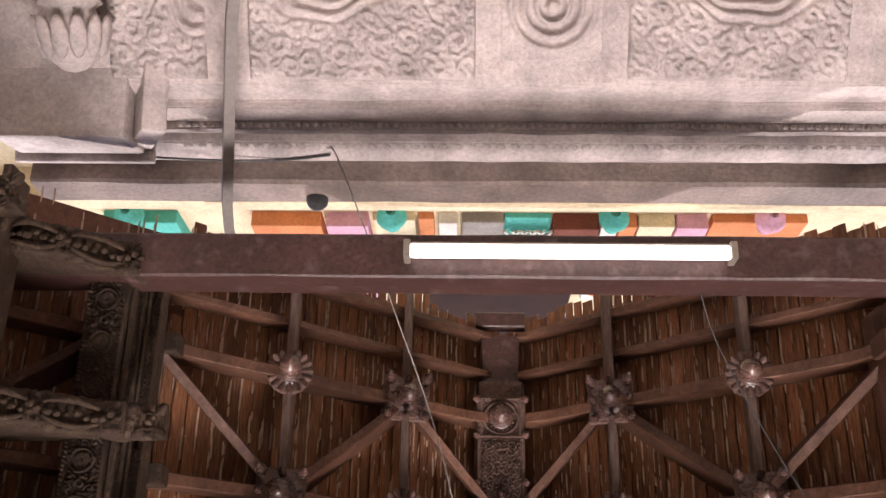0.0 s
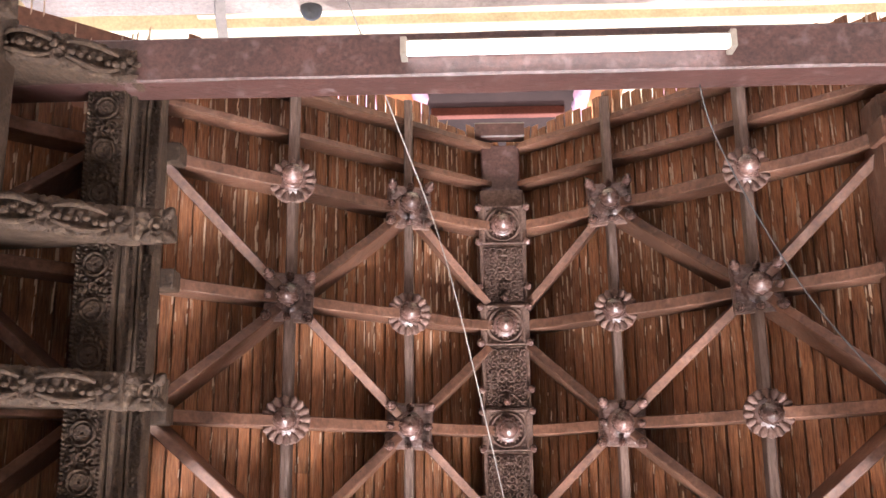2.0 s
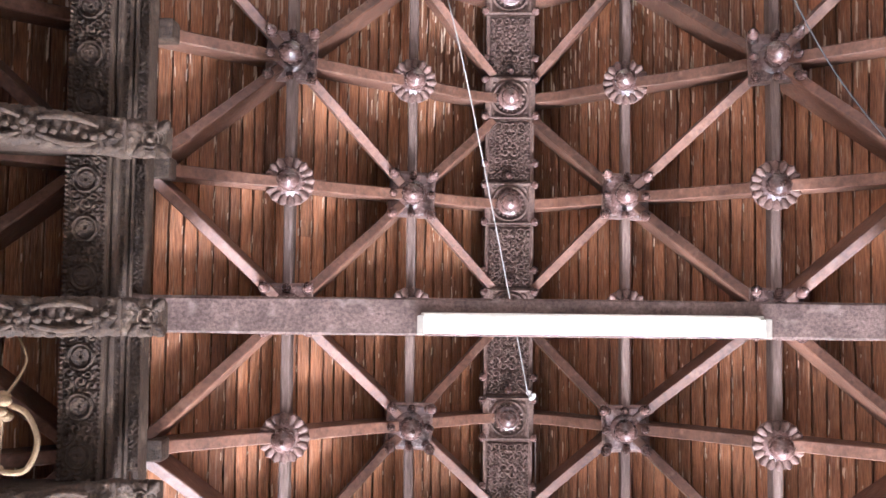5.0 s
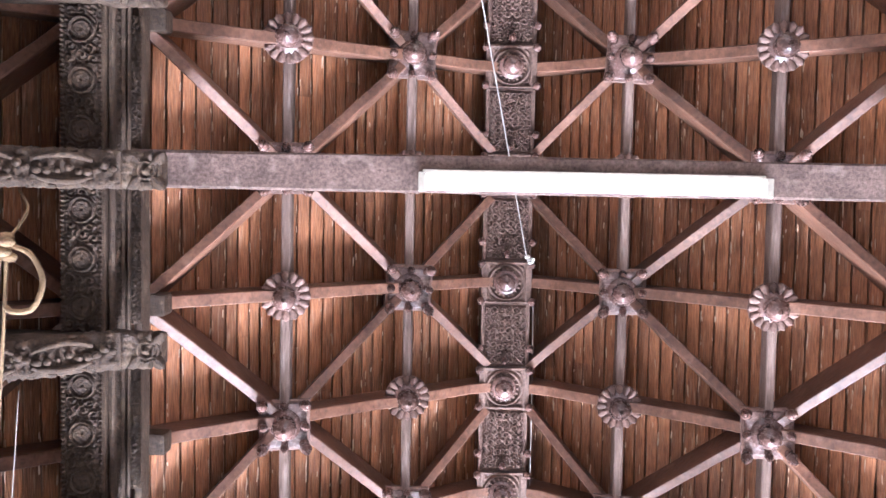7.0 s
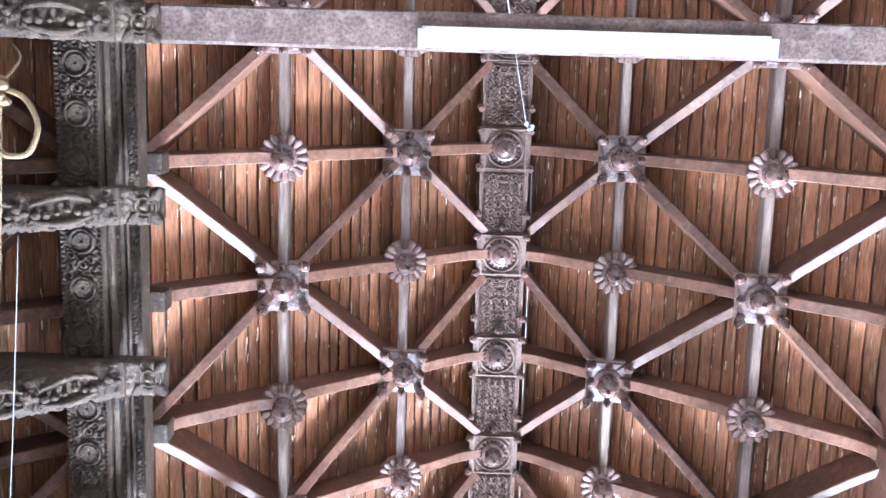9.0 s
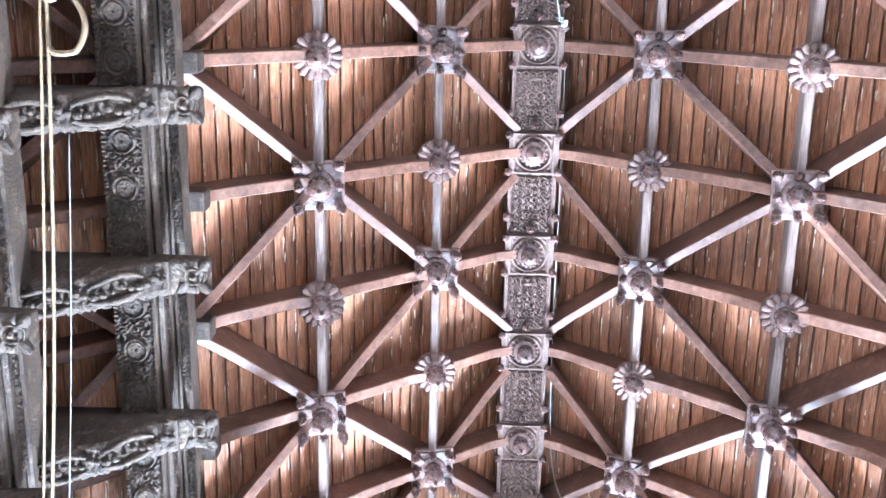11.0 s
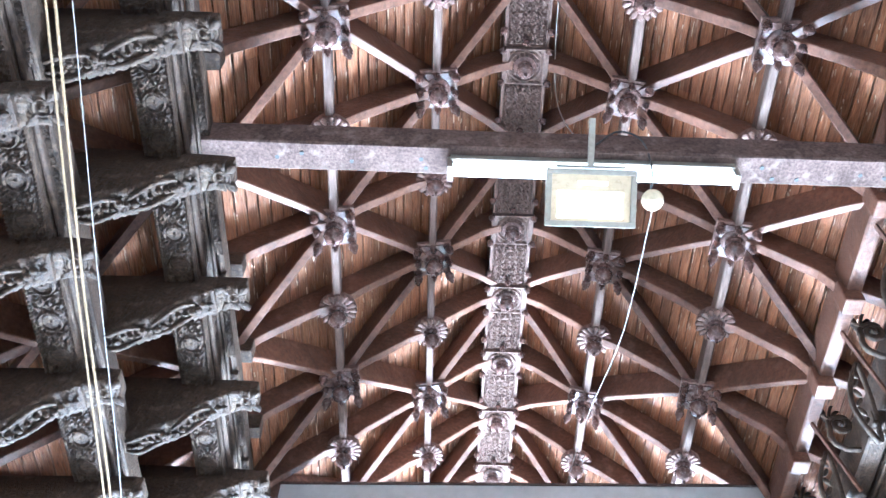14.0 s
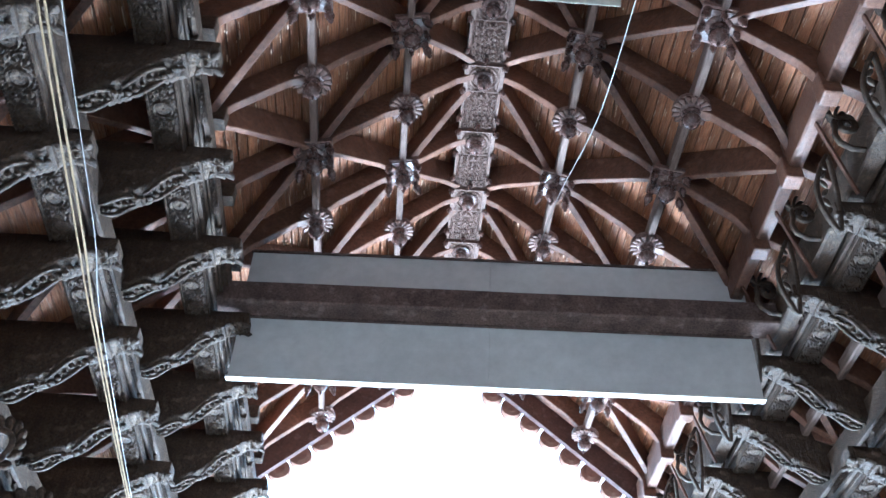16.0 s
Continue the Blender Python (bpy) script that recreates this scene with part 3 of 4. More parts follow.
STRIP = relief_mesh("carved_strip", 0.045, PANEL_L, 0.0035, strip_height, BLACK, 0.02)


def carved_beam(x_in, z, sx, ks, label, inner=True):
    """A carved beam; x_in: its inner lower edge; sx: the side of the hall."""
    s = sx
    y0, y1 = max(BRACKET0 + BRACKET * ks[0] - 0.3, -1.82), BRACKET0 + BRACKET * ks[-1] + 0.3
    lo = lambda a, b: (min(x_in + s * a, x_in + s * b), max(x_in + s * a, x_in + s * b))
    beam = tagged(link("carved_beam", worn_box(*lo(0.0, 0.14), y0, y1, z + 0.012, z + 0.32, 1, 0.15, 0.003, 0.006, z), BLACK), label, "beam")
    part("bead_moulding", worn_box(*lo(-0.022, -0.002), y0, y1, z + 0.035, z + 0.07, 1, 0.03, 0.004, 0.006, 7), BLACK, beam)
    part("cove", worn_box(*lo(-0.028, -0.002), y0, y1, z + 0.12, z + 0.16, 1, 0.1, 0.002, 0.008, 8), BLACK, beam)
    if inner:
        part("cornice", worn_box(*lo(-0.062, -0.03), y0, y1, z + 0.2, z + 0.31, 1, 0.08, 0.006, 0.012, 9), BLACK, beam)
        part("rail", worn_box(*lo(-0.044, -0.032), y0, y1, z + 0.13, z + 0.15, 1, 0.1, 0.002, 0.005, 10), BLACK, beam)
    for k in ks[:-1]:
        y = BRACKET0 + BRACKET * (k + 0.5)
        share("carved_panel", PANEL, beam, pose(x_in + s * 0.07, y, z))
        share("carved_strip", STRIP, beam, pose(x_in - s * 0.004, y, z + 0.098, 0, 90 * s, 0))
        if inner:
            share("carved_strip", STRIP, beam, pose(x_in - s * 0.046, y, z + 0.192))
    return beam


KS = list(range(-3, 13))
carved_beam(-1.44, 5.0, -1, KS, "blackened carved beam with rosette panels under the boards")
carved_beam(-1.74, 4.42, -1, KS, "lower blackened carved beam with rosette panels", False)
carved_beam(1.72, 4.95, 1, KS, "blackened carved beam with rosette panels under the boards")
carved_beam(2.05, 4.40, 1, KS, "lower blackened carved beam with rosette panels", False)
# volutes between the east beam and the plate, and a dark board standing for the gap's shade
tagged(link("gap_fill_board", worn_box(1.60, 1.695, -1.7, Y1, 5.02, 5.24, 1, 0.06, 0.008, 0.012, 15), BLACK), "dark carved board added to fill the shaded gap above the east beam", "board")


def ribbon(bm, pts, wide, thick):
    """A flat bar swept along points of the x-z plane; wide(q): its width in that plane; thick: its thickness along y."""
    pts = [Vector((x, 0, z)) for x, z in pts]
    rows = []
    for i, p in enumerate(pts):
        d = (pts[min(i + 1, len(pts) - 1)] - pts[max(i - 1, 0)]).normalized()
        n = Vector((-d.z, 0, d.x)) * wide(i / (len(pts) - 1)) / 2
        y = Vector((0, thick / 2, 0))
        rows.append([bm.verts.new(v) for v in (p + n - y * 0.7, p + n * 0.6 - y, p - n * 0.6 - y, p - n - y * 0.7, p - n + y * 0.7, p - n * 0.6 + y, p + n * 0.6 + y, p + n + y * 0.7)])
    for a, b in zip(rows, rows[1:]):
        for k in range(8):
            bm.faces.new((a[k], a[(k + 1) % 8], b[(k + 1) % 8], b[k]))
    bm.faces.new(rows[0])
    bm.faces.new(rows[-1][::-1])
    bmesh.ops.recalc_face_normals(bm, faces=bm.faces)


def volute():
    """An S-scroll with a leaf tuft, a pierced bow beside it and a slim strut."""
    v = empty("volute_bracket")
    bm = bmesh.new()
    pts = []
    for t in range(34):
        a = math.radians(200 - t * 17)
        r = 0.012 + 0.046 * (1 - t / 33)
        pts.append((0.02 + r * math.cos(a), 0.02 + r * math.sin(a)))
    ribbon(bm, pts[::-1] + [(-0.048, -0.05), (-0.035, -0.10), (0.01, -0.135), (0.07, -0.14), (0.115, -0.105), (0.12, -0.06), (0.09, -0.045)], lambda q: 0.014 + 0.016 * math.sin(q * 3.1), 0.026)
    part("scroll", bm, BLACK, v, "", True)
    tuft = mesh_of("leaf", lobe(0.085, 0.016, 0.012, 0.025), BLACK)
    for k in range(7):
        share("leaf", tuft, v, pose(-0.03, 0.012 * (k % 3 - 1), 0.05, 0, 0, 0) @ pose(0, 0, 0, 12 * (k % 3 - 1), -150 + 22 * k, 0))
    bm = bmesh.new()
    ribbon(bm, [(-0.06 - 0.07 * math.sin(q * math.pi / 14), -0.02 - 0.030 * q) for q in range(15)], lambda q: 0.018, 0.03)
    ribbon(bm, [(-0.05 + 0.012 * math.sin(q * math.pi / 14), -0.02 - 0.030 * q) for q in range(15)], lambda q: 0.018, 0.03)
    for q in range(1, 8):
        add_ball(bm, pose(-0.075 - 0.02 * math.sin(q * 0.39), 0, -0.03 - 0.05 * q, 0, 35 * (-1) ** q, 0) @ Matrix.Diagonal((0.012, 0.012, 0.026, 1)), 2)
    bow = part("pierced_bow", bm, BLACK, v, "pierced carved bow", True)
    bow.matrix_local = pose(0.04, 0.17, 0.02, 12, 0, 0)
    part("strut", at(box(-0.007, 0.007, -0.01, 0.01, -0.22, 0.22, 0.003), pose(-0.02, 0.1, -0.06, 22, -30, 0)), RIB, v)
    return tagged(v, "dark carved scroll bracket with leaves under the rafter plate", "bracket", "scroll brackets")


vol = volute()
for k in range(-3, 12):
    m = pose(1.53, BRACKET0 + BRACKET * (k + 0.5), 5.20, rng.uniform(-4, 4), 0, rng.uniform(-6, 6))
    if k == -3:
        vol.matrix_world = m
    else:
        copy_thing(vol, m)
carved_beam(-2.2, 3.88, -1, KS, "lowest blackened carved beam with rosette panels", False)
carved_beam(2.45, 3.86, 1, KS, "lowest blackened carved beam with rosette panels", False)
# plain plate that carries the rafter feet on the east side
tagged(link("wall_plate", worn_box(1.40, 1.47, -1.7, Y1, 5.27, 5.46, 1, 0.15, 0.003, 0.008, 12), RIB), "brown timber plate under the rafter feet", "wall plate", kind="structure")


def corbel(length, sx, wreath):
    """A carved bracket arm: nose at x = 0, root at sx * length, thickness along y; z = 0 at its top."""
    c = empty("corbel")
    lr = random.Random(9)
    h0, half, n = 0.36, 0.052, 96

    def under(s):
        x = 0.03 + (length - 0.03) * s
        z = -0.085 - (h0 - 0.085) * float(smooth01(np.array((s - 0.06) / 0.6))) + 0.06 * max(0, s - 0.75) + 0.010 * math.sin(s * 26)
        return x, z

    # section: down one flank, over the carved soffit, up the other flank
    sec = [(-1, f) for f in (0.0, 0.3, 0.55, 0.68, 0.78, 0.86, 0.93, 0.98)] + [(u, 1.0) for u in (-0.86, -0.7, -0.54, -0.38, -0.22, -0.07, 0.07, 0.22, 0.38, 0.54, 0.7, 0.86)] + [(1, f) for f in (0.98, 0.93, 0.86, 0.78, 0.68, 0.55, 0.3, 0.0)]
    S, K = np.meshgrid(np.arange(n + 1) / n, np.arange(len(sec)), indexing="ij")
    run = np.cumsum([0] + [0.013] * (len(sec) - 1))
    relief = swirl(S * length + 3, run[K] + 5, 0.034, 7) * 0.65 + swirl(S * length + 1, run[K] + 2, 0.016, 8) * 0.35
    bm = bmesh.new()
    cols = []
    for i in range(n + 1):
        x, z = under(i / n)
        ring = []
        for k, (u, fz) in enumerate(sec):
            d = float(relief[i, k]) * (0.026 if fz == 1.0 else 0.016 if fz > 0.8 else 0.010 if fz > 0.5 else 0.0)
            out = Vector((0, u if fz < 1 else 0, -1 if fz == 1 else 0)) * d
            ring.append(bm.verts.new(Vector((sx * x, u * half, z * fz + (0.012 if fz == 1 else 0))) + out))
        cols.append(ring)
    m = len(sec)
    for a, b in zip(cols, cols[1:]):
        for k in range(m):
            bm.faces.new((a[k], a[(k + 1) % m], b[(k + 1) % m], b[k]))
    bm.faces.new(cols[0])
    bm.faces.new(cols[-1][::-1])
    bmesh.ops.recalc_face_normals(bm, faces=bm.faces)
    part("arm", bm, BLACK, c, "", True)
    # long paired rolls with beads between them, and a knuckle where they meet the nose
    bm = bmesh.new()
    for s0, s1 in ((0.24, 0.44), (0.50, 0.70), (0.76, 0.94)):
        for side in (-1, 1):
            pts = []
            for k in range(13):
                q = k / 12
                x, z = under(s0 + (s1 - s0) * q)
                pts.append((sx * x, side * (0.024 + 0.018 * math.sin(math.pi * q)), z - 0.014))
            add_tube(bm, pts, 0.0095, 8, lambda q: 0.45 + 0.65 * math.sin(math.pi * min(max(q, 0.06), 0.94)) ** 0.5)
    part("roll", bm, BLACK, c, "carved paired rolls", True)["kind"] = "stuff"
    bm = bmesh.new()
    for k in range(26):
        s = 0.16 + 0.82 * k / 25
        x, z = under(s)
        r = lr.uniform(0.008, 0.014)
        add_ball(bm, pose(sx * x, lr.uniform(-0.012, 0.012), z - 0.014, 0, lr.uniform(0, 60), 0) @ Matrix.Diagonal((r * 1.4, r, r, 1)), 2)
        if k % 2:
            add_ball(bm, pose(sx * x, lr.choice((-1, 1)) * 0.056, z * lr.uniform(0.82, 0.98), 0, lr.uniform(-40, 40), 0) @ Matrix.Diagonal((r * 1.6, r * 0.8, r, 1)), 2)
    part("bead", bm, BLACK, c, "carved beads", True)["kind"] = "stuff"
    # nose: a block with a rosette between pointed corner leaves, and a knuckle behind it
    part("nose_block", box(min(0, sx * 0.11), max(0, sx * 0.11), -0.052, 0.052, -0.07, 0.0, 0.008), BLACK, c)
    part("knuckle", box(min(sx * 0.12, sx * 0.175), max(sx * 0.12, sx * 0.175), -0.062, 0.062, -0.112, -0.02, 0.012), BLACK, c)
    leaf = mesh_of("corner_leaf", lobe(0.058, 0.017, 0.016, -0.004), BLACK)
    for k in range(4):
        share("corner_leaf", leaf, c, pose(sx * 0.05, 0, -0.074, 0, 0, 45 + 90 * k) @ pose(0.026, 0, 0, 0, 6, 0))
    bm = bmesh.new()
    add_lathe(bm, [(0.001, -0.030), (0.008, -0.027), (0.013, -0.018), (0.016, -0.010), (0.021, -0.010), (0.025, -0.020), (0.030, -0.020), (0.033, -0.010), (0.037, -0.010), (0.041, -0.016), (0.044, -0.012), (0.045, 0.0)], 22)
    r = part("rosette", bm, BLACK, c, "carved rosette of rings", True)
    r.matrix_local = pose(sx * 0.05, 0, -0.068)
    if wreath:
        bm = bmesh.new()
        ring = [(0.15 * math.cos(k * math.pi / 12), 0.075 * math.sin(k * math.pi / 12)) for k in range(25)]
        ribbon(bm, ring, lambda q: 0.026, 0.034)
        ribbon(bm, [(x * 0.62, z * 0.5) for x, z in ring], lambda q: 0.014, 0.026)
        w = part("wreath", bm, BLACK, c, "carved leafy wreath", True)
        w.matrix_local = pose(sx * 0.06, -0.03, -0.15, 25, 40 * sx, 0)
        for k in range(20):
            a = k * math.pi / 10
            share("wreath_leaf", leaf, w, pose(0.16 * math.cos(a), 0, 0.085 * math.sin(a)) @ pose(0, 0, 0, 90, 0, 0) @ pose(0, 0, 0, 0, 0, math.degrees(a) + 40))
    return tagged(c, "blackened carved corbel arm with scrolls and a rosette", "corbel", "corbels of the hall")


for sx, noses in ((-1, ((-1.235, 5.03, 0.72), (-1.60, 4.44, 0.75), (-2.05, 3.9, 0.85))), (1, ((1.52, 4.97, 0.72), (1.88, 4.42, 0.75), (2.3, 3.88, 0.85)))):
    for nx, nz, length in noses:
        src = corbel(length, sx, nz < 4.0)
        first = True
        for k in KS:
            m = pose(nx, BRACKET0 + BRACKET * k, nz, rng.uniform(-2, 2), rng.uniform(-2, 2), rng.uniform(-2, 2))
            if first:
                src.matrix_world = m
                first = False
            else:
                copy_thing(src, m)

# ---- tie beams with their lamps ----


def tie_beam(x0, x1, y0, y1, z0, z1, mat, label, seed, holes=()):
    b = tagged(link("tie_beam", worn_box(x0, x1, y0, y1, z0, z1, 0, 0.08, 0.003, 0.008, seed), mat), label, "beam")
    for x, y in holes:
        bm = bmesh.new()
        add_lathe(bm, [(0.009, -0.003), (0.009, 0.004)], 8)
        ob = part("bolt", bm, BLACKWIRE, b, "dark bolt head")
        ob.matrix_local = pose(x, y, z0)
    return b


def tube_light(x0, x1, y, z, tilt):
    """A lit tube in its batten, under z."""
    lamp = empty("tube_light", pose((x0 + x1) / 2, y, z, 0, tilt, 0))
    h = (x1 - x0) / 2
    part("batten", box(-h, h, -0.032, 0.02, -0.03, 0.0, 0.004), METAL, lamp, "dark metal batten")
    bm = bmesh.new()
    add_lathe(bm, [(0.024, -h + 0.012), (0.026, -h + 0.02), (0.026, h - 0.02), (0.024, h - 0.012)], 16, pose(0, 0.012, -0.046, 0, 90, 0))
    part("tube", bm, TUBE, lamp, "glowing white tube", True)
    for s in (-1, 1):
        part("end_cap", box(s * h - 0.012, s * h + 0.012, -0.022, 0.044, -0.078, 0.0, 0.004), METAL, lamp, "white end cap")
    return tagged(lamp, "lit fluorescent tube lamp fixed under a beam", "lamp", "tube lamps")


tie_beam(-2.0, 2.1, -1.83, -1.66, 4.91, 5.085, DARKBEAM, "dark red-brown tie beam carrying a tube lamp", 1)
tube_light(-0.412, 0.742, -1.755, 4.91, 0.0)
tie_beam(-1.5, 2.0, -0.045, 0.085, 5.16, 5.31, BEAM, "grey-brown tie beam carrying a tube lamp", 2)
tube_light(-0.397, 0.772, 0.036, 5.16, 0.4)
tie_beam(-1.5, 2.0, 2.318, 2.448, 5.162, 5.31, BEAM, "weathered tie beam with bolts, carrying a tube lamp", 3,
         [(-1.1, 2.39), (-1.0, 2.37), (-0.8, 2.4), (-0.52, 2.38), (-0.5, 2.42), (0.85, 2.37), (0.9, 2.42), (1.0, 2.42), (1.25, 2.39), (1.35, 2.4), (1.6, 2.38)])
tube_light(-0.402, 0.738, 2.385, 5.162, 0.0)

# floodlight under the second tie beam
fl = empty("flood_light", pose(0.125, 2.34, 4.84, 148, 0, 0))
part("housing", box(-0.165, 0.165, -0.105, 0.105, -0.07, 0.0, 0.012), METAL, fl)
for s in (-1, 1):
    part("bezel", box(-0.17, 0.17, s * 0.098 - 0.011, s * 0.098 + 0.011, 0.0, 0.014, 0.004), METAL, fl)
    part("bezel", box(s * 0.159 - 0.011, s * 0.159 + 0.011, -0.087, 0.087, 0.0, 0.014, 0.004), METAL, fl)
part("reflector", box(-0.148, 0.148, -0.087, 0.087, 0.0, 0.004), REFLECT, fl, "beige reflector")
# panel and strip glow to imitate the bright reflection in the floodlight's face
part("lamp_panel", box(-0.125, 0.12, -0.076, 0.024, 0.0045, 0.008), FLOOD_GLOW, fl, "bright panel glowing in place of a reflection")
part("label_strip", box(-0.05, 0.06, 0.048, 0.062, 0.0045, 0.007), FLOOD_GLOW, fl, "bright strip made to glow")
part("yoke", box(-0.13, 0.13, 0.112, 0.122, -0.05, -0.01, 0.003), METAL, fl)
tagged(fl, "square floodlight hanging from the tie beam", "lamp")
fl_arm = part("arm", box(-0.012, 0.012, 0.118, 0.30, -0.04, -0.024, 0.003), METAL, fl)

# ---- boards at the third tie beam ----
sk = pose(0, 4.645, 5.1, 0, 1.0, -3.3) @ Matrix.Translation((-0.015, 0, -5.1))

sign = tagged(link("tie_beam", at(worn_box(-1.55, 1.95, -0.10, 0.05, 5.06, 5.2, 0, 0.1, 0.002, 0.008, 4), sk), BEAM), "dark tie beam between two long grey boards", "beam")
part("back_rail", at(worn_box(-1.3, 1.5, 0.075, 0.12, 4.8, 5.4, 0, 0.2, 0.002, 0.006, 14), sk), BEAM, sign)
for nm, z0, z1, y in (("upper_board", 5.21, 5.50, 0.0), ("lower_board", 4.66, 5.05, 0.04)):
    bd = empty("long_board")
    for k, (a, b) in enumerate(((-1.29, 0.0735), (0.0738, 1.50))):
        part("panel", at(box(a, b, y, y + 0.018, z0, z1, 0.003), sk), BOARD, bd)
    part("edge_strip", at(box(-1.30, 1.51, y - 0.012, y + 0.03, z0 - 0.012, z0, 0.002), sk), PAINTED["white"] if z0 < 5 else BEAM, bd, "pale bottom edge strip")
    part("edge_strip", at(box(-1.30, 1.51, y - 0.012, y + 0.03, z1, z1 + 0.012, 0.002), sk), BEAM, bd)
    tagged(bd, "long grey panelled board fixed along the tie beam", "board", "grey boards")

# ---- stone cornice at the back ----
EYE = (-0.348, 1.583)


def slope(y, s):
    return EYE[1] + s * (EYE[0] - y)


prof = [(-2.52, 1.570), (-2.52, 1.63), (-2.49, 1.655), (-2.49, 1.70), (-2.515, 1.705), (-2.485, 1.735), (-2.485, 1.75), (-2.51, 1.755), (-2.475, 1.79), (-2.46, 1.82), (-2.44, 1.865), (-2.56, 1.872)]
prof = [(y, slope(y, s)) for y, s in prof]
prof = [(-3.35, prof[0][1] - 0.60), (-2.56, prof[0][1] - 0.025)] + prof + [(-3.35, prof[-1][1])]
bm = bmesh.new()
rows = []
N = 60
for i in range(N + 1):
    x = -2.2 + 4.6 * i / N
    row = []
    for k, (y, z) in enumerate(prof):
        w = noise.noise_vector(Vector((x * 5, k * 0.9, 2))) * 0.006
        row.append(bm.verts.new((x, y + w.y, z + w.z)))
    rows.append(row)
for a, b in zip(rows, rows[1:]):
    for k in range(len(prof)):
        bm.faces.new((a[k], a[(k + 1) % len(prof)], b[(k + 1) % len(prof)], b[k]))
bm.faces.new(rows[0])
bm.faces.new(rows[-1][::-1])
bmesh.ops.recalc_face_normals(bm, faces=bm.faces)
bmesh.ops.bevel(bm, geom=[e for e in bm.edges if abs(e.verts[0].co.x - e.verts[1].co.x) > 0.05], offset=0.006, segments=2, affect="EDGES")
LIPZ = slope(-2.41, 1.962)
cornice = tagged(link("stone_cornice", bm, STONE), "pale grey stone cornice with mouldings and carved panels", "cornice")


part("lip", worn_box(-2.2, 2.4, -3.3, -2.40, LIPZ, slope(-2.40, 2.075), 0, 0.07, 0.006, 0.015, 16), LIP, cornice, "brown weathered stone lip")
part("painted_edge", worn_box(-1.45, 2.4, -2.7, -2.407, slope(-2.40, 2.075) + 0.003, slope(-2.40, 2.105), 0, 0.07, 0.004, 0.008, 17), PAINTED["cream"], cornice, "cream painted edge")


def bead_row(y, s, r, gap, label):
    """A row of small rounded beads along a moulding of the cornice."""
    ball = bmesh.new()
    add_ball(ball, Matrix.Diagonal((gap * 0.40, r, r * 1.1, 1)), 2)
    tri = [[v.index for v in f.verts] for f in ball.faces]
    pts = [v.co.copy() for v in ball.verts]
    ball.free()
    co, fa = [], []
    x = -1.42
    while x < 2.3:
        b0 = len(co)
        co += [(x + p.x, y + p.y, slope(y, s) + p.z) for p in pts]
        fa += [tuple(b0 + k for k in f) for f in tri]
        x += gap
    me = bpy.data.meshes.new("bead_row")
    me.from_pydata(co, [], fa)
    me.polygons.foreach_set("use_smooth", [True] * len(fa))
    me.materials.append(STONE)
    ob = new("bead_row", me)
    ob.parent = cornice
    ob["label"], ob["kind"] = label, "stuff"


bead_row(-2.485, 1.718, 0.013, 0.034, "row of small carved stone beads")
bead_row(-2.472, 1.803, 0.017, 0.062, "row of carved stone lozenges")


def carved_stone(w, l, seed, ring=False):
    def h(U, V):
        e = np.minimum(w / 2 - np.abs(U), l / 2 - np.abs(V))
        if ring:
            r = np.hypot(U, V)
            g = np.maximum.reduce([smooth01(1 - np.abs(r - 0.062) / 0.016), smooth01(1 - np.abs(r - 0.115) / 0.02), smooth01((0.03 - r) / 0.012), 0.7 * smooth01(1 - np.abs(r - 0.165) / 0.02)])
        else:
            Uw = U + 0.035 * np.sin(11 * V + 3 * U + seed) + 0.012 * np.sin(31 * V + seed)
            Vw = V + 0.035 * np.sin(9 * U + 2 * seed) + 0.012 * np.sin(27 * U + 1)
            r = np.hypot(Uw - 0.08 * (seed - 2), Vw + 0.16)
            fan = smooth01((0.30 - r) / 0.05) * smooth01((r - 0.06) / 0.03)
            arcs = (0.5 + 0.5 * np.cos(r * 130)) ** 0.7
            leaf = 0.5 * swirl(Uw + seed, Vw + 4, 0.11, 31 + seed) + 0.5 * swirl(Uw + 1, Vw + seed, 0.05, 41)
            g = fan * arcs + (1 - fan) * leaf * 1.15
        return 0.034 * g * smooth01(e / 0.01)
    return relief_mesh("carved_panel", w, l, 0.0075, h, STONE, 0.02)


y0, z0 = prof[1]
d = Vector((0, prof[0][0] - y0, prof[0][1] - z0)).normalized()
ang = math.degrees(math.atan2(d.z, d.y))


def stone_panel(xa, xb, l, seed, ring=False, start=-0.03):
    c = Vector(((xa + xb) / 2, y0, z0)) + d * (start + l / 2)
    share("carved_panel", carved_stone(xb - xa, l, seed, ring), cornice, Matrix.Translation(c) @ pose(0, 0, 0, ang + 180, 0, 0) @ pose(0, 0, -0.002))


stone_panel(-1.07, -0.17, 0.62, 1)
stone_panel(-0.07, 0.33, 0.42, 2, True, 0.045)
stone_panel(0.43, 1.29, 0.62, 3)
stone_panel(-1.63, -1.24, 0.62, 5)

# lotus bracket and block at the cornice's west end
lotus = empty("stone_lotus_bracket", Matrix.Translation((-1.72, -2.63, 4.74)) @ pose(0, 0, 0, ang + 90, 0, 0))
bm = bmesh.new()
add_lathe(bm, [(0.13, -0.3), (0.13, -0.12), (0.10, -0.1), (0.12, -0.07), (0.09, -0.05), (0.11, 0.0), (0.13, 0.06), (0.10, 0.13), (0.04, 0.18), (0.001, 0.19)], 20)
part("shaft", bm, STONE, lotus, "", True)
bm = bmesh.new()
add_ball(bm, Matrix.Diagonal((0.02, 0.035, 0.085, 1)), 2)
PET = bpy.data.meshes.new("petal")
bm.to_mesh(PET)
bm.free()
PET.materials.append(STONE)
